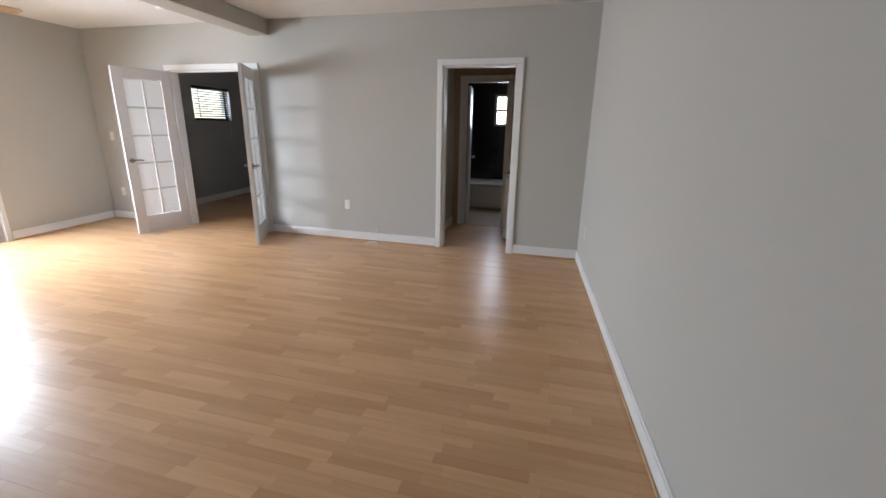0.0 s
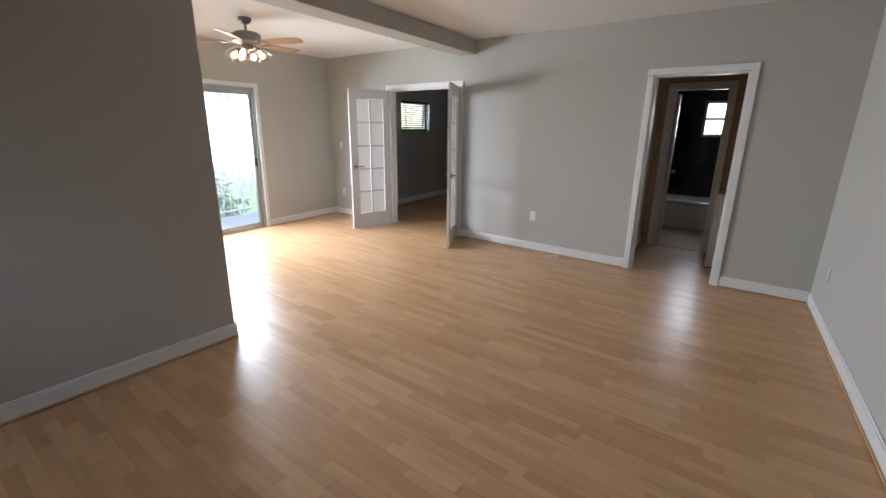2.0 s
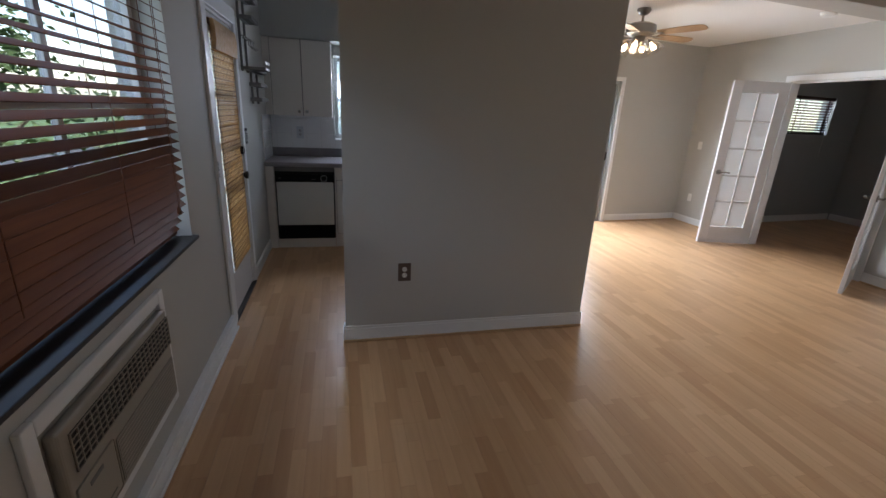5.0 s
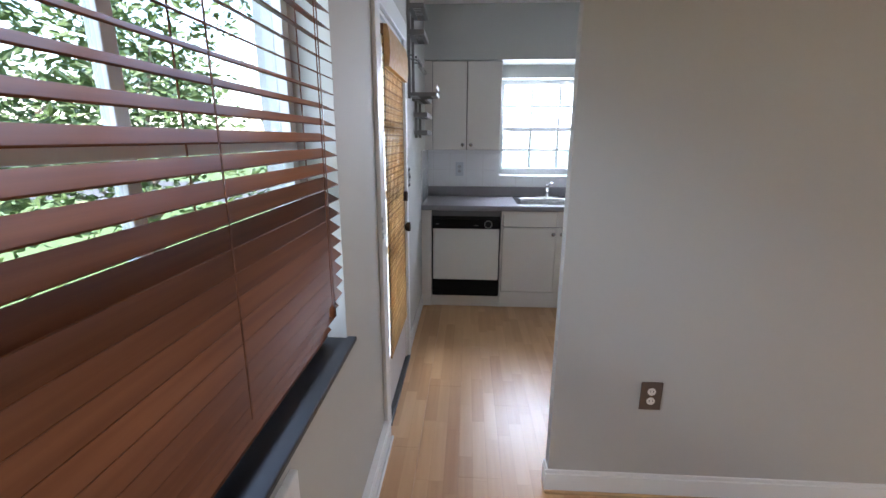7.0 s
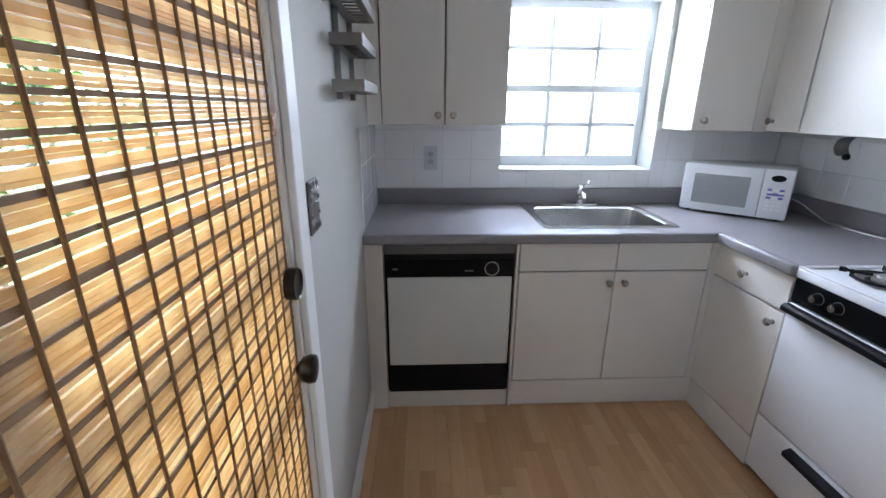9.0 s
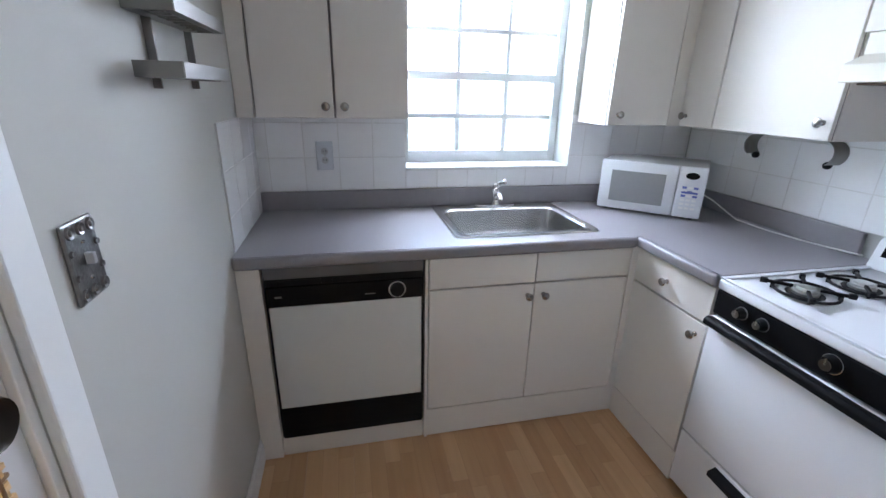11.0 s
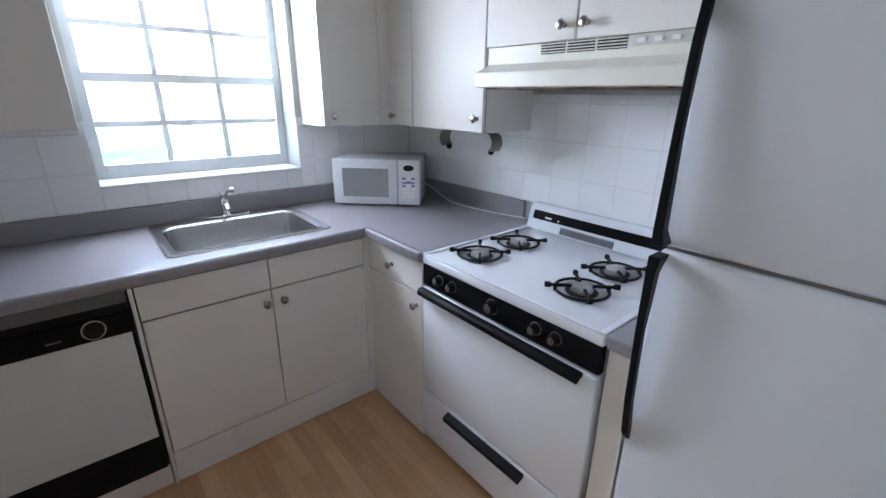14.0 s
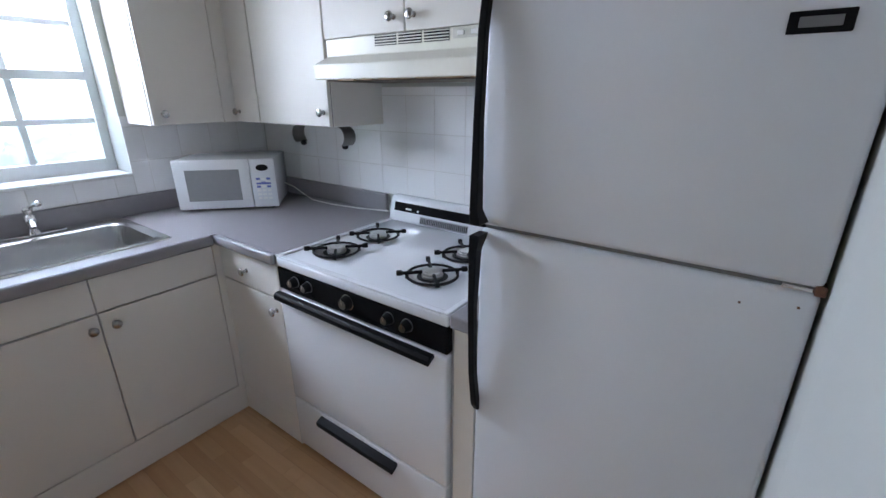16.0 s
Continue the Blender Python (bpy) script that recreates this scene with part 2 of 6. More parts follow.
_t, _s, _d, _x, _y = (_n.new(k) for k in ("ShaderNodeBsdfTransparent", "ShaderNodeBsdfTranslucent", "ShaderNodeBsdfDiffuse", "ShaderNodeMixShader", "ShaderNodeMixShader"))
_s.inputs["Color"].default_value = _d.inputs["Color"].default_value = (0.72, 0.75, 0.78, 1)
_x.inputs[0].default_value, _y.inputs[0].default_value = 0.5, 0.40
_l.new(_d.outputs[0], _x.inputs[1])
_l.new(_s.outputs[0], _x.inputs[2])
_l.new(_t.outputs[0], _y.inputs[1])
_l.new(_x.outputs[0], _y.inputs[2])
_l.new(_y.outputs[0], _n["Material Output"].inputs["Surface"])
HAZE_THIN = HAZE.copy()
HAZE_THIN.name = "thin_glare_haze"
for _q in HAZE_THIN.node_tree.nodes:
    if _q.type == "MIX_SHADER" and _q.inputs[0].default_value < 0.45:
        _q.inputs[0].default_value = 0.12
STUCCO = material("stucco_white", (0.78, 0.77, 0.74), 0.85, vary=0.06, scale=1.5, bump=0.4, bump_scale=60)
DARKGLASS = material("far_window_glass", (0.10, 0.12, 0.14), 0.08)
ASPHALT = material("asphalt", (0.055, 0.055, 0.056), 0.9, vary=0.2, scale=2, bump=0.4)
GRASS = material("lawn", (0.07, 0.12, 0.03), 0.9, vary=0.3, scale=3)
LEAF = material("leaf_green", (0.06, 0.10, 0.028), 0.5, vary=0.35, scale=9)
BARK = material("bark", (0.16, 0.12, 0.09), 0.9, vary=0.3, scale=14, bump=0.5)
RAILW = material("railing_white_paint", (0.75, 0.75, 0.74), 0.4, vary=0.05)
CONCRETE = material("balcony_concrete", (0.36, 0.35, 0.33), 0.85, vary=0.12, scale=5, bump=0.3)

# ---- building tools ----
PLACE = {}


def thing(name, base, label, category, group="", kind=""):
    ob = new(name)
    ob.empty_display_size = 0.1
    ob.location = base
    PLACE[ob] = Vector(base)
    return tagged(ob, label, category, group, kind)


def part(name, bm, mat, parent=None, label="", smooth=False):
    """Links a bmesh, built in world places, as one mesh under a thing or a part."""
    me = bpy.data.meshes.new(name)
    base = PLACE.get(parent, Vector((0, 0, 0)))
    bmesh.ops.recalc_face_normals(bm, faces=bm.faces)
    bmesh.ops.translate(bm, verts=bm.verts, vec=-base)
    if smooth:
        for f in bm.faces:
            f.smooth = True
    bm.to_mesh(me)
    bm.free()
    if smooth:
        me.set_sharp_from_angle(angle=radians(40))
    me.materials.append(mat)
    ob = new(name, me)
    PLACE[ob] = base
    if parent:
        ob.parent = parent
    if label:
        ob["label"] = label
    return ob


def single(name, bm, mat, base, label="", category="", group="", kind="", smooth=False):
    """A thing of one mesh."""
    me = bpy.data.meshes.new(name)
    base = Vector(base)
    bmesh.ops.recalc_face_normals(bm, faces=bm.faces)
    bmesh.ops.translate(bm, verts=bm.verts, vec=-base)
    if smooth:
        for f in bm.faces:
            f.smooth = True
    bm.to_mesh(me)
    bm.free()
    if smooth:
        me.set_sharp_from_angle(angle=radians(40))
    me.materials.append(mat)
    ob = new(name, me)
    ob.location = base
    PLACE[ob] = base
    return tagged(ob, label, category, group, kind)


def box(a, b, bevel=0.0, bm=None, seg=2):
    """A box between two corners, its edges rounded by bevel."""
    t = bmesh.new()
    bmesh.ops.create_cube(t, size=1)
    for v in t.verts:
        v.co = Vector([(a[k] + b[k]) / 2 + v.co[k] * abs(b[k] - a[k]) for k in range(3)])
    if bevel:
        bmesh.ops.bevel(t, geom=t.edges[:], offset=bevel, segments=seg, profile=0.5, affect='EDGES')
    return merge(bm, t)


def merge(bm, t, m=None):
    if m is not None:
        bmesh.ops.transform(t, matrix=m, verts=t.verts)
    if bm is None:
        return t
    me = bpy.data.meshes.new("tmp")
    t.to_mesh(me)
    t.free()
    bm.from_mesh(me)
    bpy.data.meshes.remove(me)
    return bm


def rod(p, q, r, bm=None, seg=12, r2=None):
    """A round bar from p to q."""
    p, q = Vector(p), Vector(q)
    t = bmesh.new()
    bmesh.ops.create_cone(t, cap_ends=True, segments=seg, radius1=r, radius2=r if r2 is None else r2, depth=(q - p).length)
    m = Matrix.Translation((p + q) / 2) @ (q - p).to_track_quat('Z', 'Y').to_matrix().to_4x4()
    return merge(bm, t, m)


def lathe(profile, m=None, bm=None, seg=20):
    """Turns (radius, height) pairs round z."""
    t = bmesh.new()
    rings = []
    for r, z in profile:
        rings.append([t.verts.new((max(r, 1e-4) * math.cos(2 * math.pi * k / seg), max(r, 1e-4) * math.sin(2 * math.pi * k / seg), z)) for k in range(seg)])
    for a, b in zip(rings, rings[1:]):
        for k in range(seg):
            t.faces.new((a[k], a[(k + 1) % seg], b[(k + 1) % seg], b[k]))
    t.faces.new(rings[0][::-1])
    t.faces.new(rings[-1])
    return merge(bm, t, m)


def tube(points, r, bm=None, seg=8):
    """A round bar bent along points."""
    pts = [Vector(p) for p in points]
    t = bmesh.new()
    rings = []
    for i, p in enumerate(pts):
        d = (pts[min(i + 1, len(pts) - 1)] - pts[max(i - 1, 0)]).normalized()
        side = d.cross(Vector((0.013, 0.021, 1))).normalized()
        if side.length < 0.5:
            side = Vector((1, 0, 0))
        up = side.cross(d)
        rings.append([t.verts.new(p + r * (math.cos(2 * math.pi * k / seg) * side + math.sin(2 * math.pi * k / seg) * up)) for k in range(seg)])
    for a, b in zip(rings, rings[1:]):
        for k in range(seg):
            t.faces.new((a[k], a[(k + 1) % seg], b[(k + 1) % seg], b[k]))
    t.faces.new(rings[0][::-1])
    t.faces.new(rings[-1])
    return merge(bm, t)


def prism(outline, axis, a, b, bm=None, bevel=0.0):
    """Draws a flat outline out from a to b along an axis; the outline's pairs are the other two axes in order."""
    t = bmesh.new()
    def at(u, v, w):
        return {0: (w, u, v), 1: (u, w, v), 2: (u, v, w)}[axis]
    lo = [t.verts.new(at(u, v, a)) for u, v in outline]
    hi = [t.verts.new(at(u, v, b)) for u, v in outline]
    t.faces.new(lo)
    t.faces.new(hi[::-1])
    for k in range(len(lo)):
        j = (k + 1) % len(lo)
        t.faces.new((lo[k], hi[k], hi[j], lo[j]))
    bmesh.ops.recalc_face_normals(t, faces=t.faces)
    if bevel:
        bmesh.ops.bevel(t, geom=t.edges[:], offset=bevel, segments=2, profile=0.5, affect='EDGES')
    return merge(bm, t)


def line_frame(p, q):
    """A frame whose x runs from p to q on the floor and whose y points to the left of that."""
    d = Vector((q[0] - p[0], q[1] - p[1], 0))
    return Matrix.Translation((p[0], p[1], 0)) @ Matrix.Rotation(math.atan2(d.y, d.x), 4, 'Z'), d.length


def wall(name, p, q, thick, height, openings=(), mat=None, z0=0.0):
    """A wall from p to q, thick to the left of the line (negative: to its right), with openings (s0, s1, z0, z1) right through."""
    m, length = line_frame(p, q)
    ss = sorted({0.0, length, *[o[0] for o in openings], *[o[1] for o in openings]})
    zs = sorted({z0, height, *[o[2] for o in openings], *[o[3] for o in openings]})
    ss = [s for s in ss if 0 <= s <= length]
    zs = [z for z in zs if z0 <= z <= height]
    def solid(i, j):
        if not (0 <= i < len(ss) - 1 and 0 <= j < len(zs) - 1):
            return False
        s, z = (ss[i] + ss[i + 1]) / 2, (zs[j] + zs[j + 1]) / 2
        return not any(o[0] < s < o[1] and o[2] < z < o[3] for o in openings)
    t = bmesh.new()
    pool = {}
    def v(s, y, z):
        if (s, y, z) not in pool:
            pool[(s, y, z)] = t.verts.new((s, y, z))
        return pool[(s, y, z)]
    for i in range(len(ss) - 1):
        for j in range(len(zs) - 1):
            if not solid(i, j):
                continue
            a, b, c, d = ss[i], ss[i + 1], zs[j], zs[j + 1]
            t.faces.new((v(a, 0, c), v(b, 0, c), v(b, 0, d), v(a, 0, d)))
            t.faces.new((v(a, thick, c), v(a, thick, d), v(b, thick, d), v(b, thick, c)))
            if not solid(i - 1, j):
                t.faces.new((v(a, 0, c), v(a, 0, d), v(a, thick, d), v(a, thick, c)))
            if not solid(i + 1, j):
                t.faces.new((v(b, 0, c), v(b, thick, c), v(b, thick, d), v(b, 0, d)))
            if not solid(i, j - 1):
                t.faces.new((v(a, 0, c), v(a, thick, c), v(b, thick, c), v(b, 0, c)))
            if not solid(i, j + 1):
                t.faces.new((v(a, 0, d), v(b, 0, d), v(b, thick, d), v(a, thick, d)))
    bmesh.ops.transform(t, matrix=m, verts=t.verts)
    return single(name, t, mat or WALL, (p[0], p[1], z0), kind="structure", category="wall")


def strip_on(p, q, s0, s1, y0, y1, z0, z1, bevel=0.004, bm=None):
    """A bar along the line from p to q, as baseboards and casings are."""
    m, _ = line_frame(p, q)
    t = box((s0, y0, z0), (s1, y1, z1), bevel)
    return merge(bm, t, m)


def baseboard(p, q, s0, s1, side=1, shoe=True, mat=None, deep=0.013, shoe_mat=None, tall=0.112):
    """Baseboard on one face of a line; side 1: to its left, -1: to its right."""
    bm = strip_on(p, q, s0, s1, 0, side * deep, 0.003, tall - 0.018, 0.003)
    strip_on(p, q, s0, s1, 0, side * (deep - 0.004), tall - 0.0175, tall, 0.003, bm)
    m, _ = line_frame(p, q)
    ob = single("baseboard", bm, mat or TRIM, m @ Vector((s0, 0, 0)), "white painted wooden baseboard along the wall", "baseboard", kind="structure")
    if shoe:
        bm = strip_on(p, q, s0, s1, side * (deep + 0.0005), side * (deep + 0.013), 0.002, 0.018, 0.005)
        part("shoe_moulding", bm, shoe_mat or SHOE, ob, "thin shoe moulding")
    return ob


def casing(name, p, q, s0, s1, top, side, wide=0.062, deep=0.018, mat=None, first=0):
    """Door casing round an opening on one face of a wall line; first: width of its first side."""
    m, _ = line_frame(p, q)
    first = first or wide
    bm = strip_on(p, q, s0 - first, s0, 0, side * deep, 0.002, top, 0.004)
    ob = single(name, bm, mat or TRIM, m @ Vector((s0, 0, 0)), "white painted door casing", "door casing", kind="structure")
    part("casing_side", strip_on(p, q, s1, s1 + wide, 0, side * deep, 0.002, top, 0.004), mat or TRIM, ob)
    part("casing_head", strip_on(p, q, s0 - first, s1 + wide, 0, side * deep * 1.1, top + 0.001, top + wide, 0.004), mat or TRIM, ob)
    return ob


# ---- plan ----
CEILING = 2.59
FAR = 4.53            # living room's back wall
SOUTH = -1.56         # wall with the blinds and the garden door
SINK = -7.37          # kitchen's window wall
STOVE_WALL = 0.80
PART_X = -4.62        # face of the wall between living room and kitchen
PART_Y0, PART_Y1 = -0.792, 0.942
PART_T = 0.06


def east(y):
    return -0.80 - 0.082 * y


def west(y):
    return -7.46 - 0.088 * y


# ---- structure ----
P_EAST = ((east(SOUTH), SOUTH), (east(FAR), FAR))
wall("wall_east", *P_EAST, -0.15, CEILING, mat=WALL)
P_FAR = ((west(FAR) - 0.2, FAR), (east(FAR) + 0.2, FAR))
fx = P_FAR[0][0]
DOOR_A, DOOR_B = (-6.455, -5.16), (-2.755, -1.95)
wall("wall_north", *P_FAR, 0.12, CEILING, [(DOOR_A[0] - fx, DOOR_A[1] - fx, 0, 2.05), (DOOR_B[0] - fx, DOOR_B[1] - fx, 0, 2.05)])
P_WEST = ((west(PART_Y1), PART_Y1), (west(FAR), FAR))
wy = lambda y: (y - PART_Y1) * P_scale
P_scale = math.hypot(west(FAR) - west(PART_Y1), FAR - PART_Y1) / (FAR - PART_Y1)
SLIDE = (1.15, 3.09)
wall("wall_west", *P_WEST, 0.22, CEILING, [(wy(SLIDE[0]), wy(SLIDE[1]), 0.0, 2.03)])
P_SOUTH = ((-7.6, SOUTH), (east(SOUTH) + 0.15, SOUTH))
WINDOW = (-4.355, -2.45, 0.83, 2.12)
GDOOR = (-5.745, -5.02)
AC = (-3.80, -3.03, 0.27, 0.70)
wall("wall_south", *P_SOUTH, -0.22, CEILING, [(WINDOW[0] + 7.6, WINDOW[1] + 7.6, WINDOW[2], WINDOW[3]), (GDOOR[0] + 7.6, GDOOR[1] + 7.6, 0, 2.04), (AC[0] + 7.6, AC[1] + 7.6, AC[2], AC[3])])
P_SINK = ((SINK, SOUTH), (SINK, PART_Y1))
KWIN = (-0.85, 0.045, 1.12, 2.04)
wall("wall_kitchen_window", *P_SINK, 0.27, CEILING, [(KWIN[0] - SOUTH, KWIN[1] - SOUTH, KWIN[2], KWIN[3])], mat=KWALL)
P_STOVE = ((SINK, STOVE_WALL), (PART_X - PART_T, STOVE_WALL))
wall("wall_stove", *P_STOVE, PART_Y1 - STOVE_WALL, CEILING, mat=KWALL)
wall("wall_partition", (PART_X, PART_Y0), (PART_X, PART_Y1), PART_T, CEILING)
# its kitchen face runs slightly askew and is thicker behind the refrigerator
single("wall_partition_lining", prism([(PART_X - PART_T - 0.0005, -0.70), (PART_X - PART_T - 0.0005, STOVE_WALL), (-4.744, STOVE_WALL), (-4.744, -0.02)], 2, 0.001, CEILING - 0.003), KWALL, (-4.7, 0.3, 0), "painted lining of the kitchen partition", "wall", kind="structure")
bm = bmesh.new()
outline = [(-7.95, SOUTH - 0.3), (east(SOUTH) + 0.2, SOUTH - 0.3), (east(FAR) + 0.2, FAR + 0.12), (west(FAR) - 0.25, FAR + 0.12)]
single("ceiling", prism(outline, 2, CEILING, CEILING + 0.12), CEIL, (-4, 1.5, CEILING), "textured off-white painted ceiling", "ceiling", kind="structure")
# beam between living and dining space
bm = prism([(-4.91, FAR - 0.003), (PART_X - 0.002, PART_Y1 + 0.002), (PART_X - 0.27, PART_Y1 + 0.002), (-5.18, FAR - 0.003)], 2, 2.417, CEILING - 0.003, bevel=0.006)
single("ceiling_beam", bm, WALL, (-4.9, 2.7, 2.417), "greige painted beam across the ceiling", "beam", kind="structure")
# lowered soffit over the kitchen cabinets
bm = box((SINK + 0.002, SOUTH + 0.002, 2.15), (SINK + 0.31, STOVE_WALL - 0.002, CEILING - 0.002), 0.003)
single("soffit_window_side", bm, KWALL, (SINK, -0.4, 2.15), "painted soffit over the wall cabinets", "soffit", kind="structure")
bm = box((SINK + 0.312, STOVE_WALL - 0.33, 2.15), (-4.747, STOVE_WALL - 0.002, CEILING - 0.002), 0.003)
single("soffit_stove_side", bm, KWALL, (-6, STOVE_WALL, 2.15), "painted soffit over the stove cabinets", "soffit", kind="structure")
# subfloor under the boards
bm = prism([(-8.1, SOUTH - 0.2), (-0.4, SOUTH - 0.2), (-0.4, 8.1), (-8.1, 8.1)], 2, -0.25, -0.010)
floor = single("floor", bm, FLOOR, (-4, 3, 0), "maple three-strip laminate floor with satin sheen", "floor", kind="structure")

# ---- bedroom beyond the french doors ----
BED_BACK = 7.66


def bed_west(y):
    return -7.0 - 0.095 * y


P_BW = ((bed_west(FAR + 0.12), FAR + 0.12), (bed_west(BED_BACK), BED_BACK))
bs = math.hypot(1, 0.095)
BWIN = (5.99, 6.97, 1.43, 2.01)
wall("wall_bedroom_west", *P_BW, 0.2, CEILING, [((BWIN[0] - FAR - 0.12) * bs, (BWIN[1] - FAR - 0.12) * bs, BWIN[2], BWIN[3])], mat=BEDWALL)
wall("wall_bedroom_back", (-8.1, BED_BACK), (-3.4, BED_BACK), 0.15, CEILING, mat=BEDWALL)
wall("wall_bedroom_east", (-3.5, FAR + 0.12), (-3.5, BED_BACK), -0.1, CEILING, mat=BEDWALL)
single("ceiling_bedroom", box((-8.1, FAR + 0.125, CEILING), (-3.0, BED_BACK + 0.15, CEILING + 0.12)), CEIL, (-5.6, 6, CEILING), "white bedroom ceiling", "ceiling", kind="structure")
baseboard(*P_BW, 0.0, (BED_BACK - FAR - 0.12) * bs - 0.02, -1, shoe=False)
baseboard((-7.7, BED_BACK), (-3.5, BED_BACK), 0.0, 4.19, -1, shoe=False)

# ---- hall and bathroom beyond the cased opening ----
HALL_Y = 5.85
wall("wall_hall_west", (-2.95, FAR + 0.12), (-2.95, HALL_Y), 0.1, CEILING)
wall("wall_hall_east", (-1.45, FAR + 0.12), (-1.45, HALL_Y), -0.1, CEILING, mat=HALLWALL)
DOOR_C = (-2.795, -2.20)
wall("wall_hall_north", (-3.1, HALL_Y), (-1.35, HALL_Y), 0.1, CEILING, [(DOOR_C[0] + 3.1, DOOR_C[1] + 3.1, 0, 2.015)], mat=HALLWALL)
casing("trim_bath_door", (-3.1, HALL_Y), (-1.35, HALL_Y), DOOR_C[0] + 3.1, DOOR_C[1] + 3.1, 2.015, -1, 0.068)
BATH_Y = 7.92
wall("wall_bath_west", (-3.3, HALL_Y + 0.1), (-3.3, BATH_Y), 0.1, CEILING, mat=BLACKTILE)
wall("wall_bath_east", (-1.5, HALL_Y + 0.1), (-1.5, BATH_Y), -0.1, CEILING, mat=BLACKTILE)
BAWIN = (-2.70, -2.33, 1.42, 1.975)
wall("wall_bath_north", (-3.4, BATH_Y), (-1.4, BATH_Y), 0.15, CEILING, [(BAWIN[0] + 3.4, BAWIN[1] + 3.4, BAWIN[2], BAWIN[3])], mat=BLACKTILE)
single("ceiling_hall", box((-3.4, FAR + 0.125, 2.40), (-1.3, BATH_Y + 0.15, 2.5)), CEIL, (-2.3, 6, 2.4), "white hall and bathroom ceiling", "ceiling", kind="structure")
single("floor_bath", box((-3.3, HALL_Y + 0.02, -0.005), (-1.5, BATH_Y, 0.006), 0.002), BATHFLOOR, (-2.4, 7, 0), "beige tiled bathroom floor", "floor", kind="structure")
baseboard((-2.95, FAR + 0.12), (-2.95, HALL_Y), 0.0, 1.18, -1, shoe=False)

# ---- openings' trim in the living room ----
casing("trim_door_a", *P_FAR, DOOR_A[0] - fx, DOOR_A[1] - fx, 2.05, -1, 0.066)
casing("trim_door_b", *P_FAR, DOOR_B[0] - fx, DOOR_B[1] - fx, 2.05, -1, 0.062)


def jamb(name, p, q, s0, s1, top, thick, mat=TRIM):
    m, _ = line_frame(p, q)
    e = 0.018
    ob = single(name, strip_on(p, q, s0 + 0.001, s0 + e, 0.001, thick - 0.001, 0.002, top - 0.002, 0.002), mat, m @ Vector((s0, 0, 0)), "white painted door lining", "door jamb", kind="structure")
    part("jamb_side", strip_on(p, q, s1 - e, s1 - 0.001, 0.001, thick - 0.001, 0.002, top - 0.002, 0.002), mat, ob)
    part("jamb_head", strip_on(p, q, s0 + e, s1 - e, 0.001, thick - 0.001, top - e, top - 0.001, 0.002), mat, ob)
    return ob


jamb("door_lining_a", *P_FAR, DOOR_A[0] - fx, DOOR_A[1] - fx, 2.05, 0.12)
jamb("door_lining_b", *P_FAR, DOOR_B[0] - fx, DOOR_B[1] - fx, 2.05, 0.12)
jamb("door_lining_c", (-3.1, HALL_Y), (-1.35, HALL_Y), DOOR_C[0] + 3.1, DOOR_C[1] + 3.1, 2.015, 0.1)
baseboard(*P_FAR, 0.2, DOOR_A[0] - 0.07 - fx, -1)
baseboard(*P_FAR, DOOR_A[1] + 0.07 - fx, DOOR_B[0] - 0.066 - fx, -1)
baseboard(*P_FAR, DOOR_B[1] + 0.066 - fx, east(FAR) - fx - 0.002, -1)
baseboard(*P_EAST, 0.02, math.dist(*P_EAST) - 0.03, 1)
baseboard(*P_WEST, wy(SLIDE[1]) + 0.07, wy(FAR) - 0.03, -1)
baseboard((PART_X, PART_Y0), (PART_X, PART_Y1), -0.013, PART_Y1 - PART_Y0 + 0.013, -1)
baseboard((PART_X, PART_Y0), (PART_X - PART_T, PART_Y0), 0.0, PART_T, 1, shoe=False)
baseboard((PART_X - PART_T, PART_Y1), (PART_X, PART_Y1), 0.0, PART_T, 1, shoe=False)
baseboard(*P_SOUTH, GDOOR[1] + 0.107 + 7.6, 6.85, 1, deep=0.034, shoe_mat=TRIM, tall=0.100)
baseboard(*P_SOUTH, -6.745 + 7.6, GDOOR[0] - 0.07 + 7.6, 1, shoe=False)


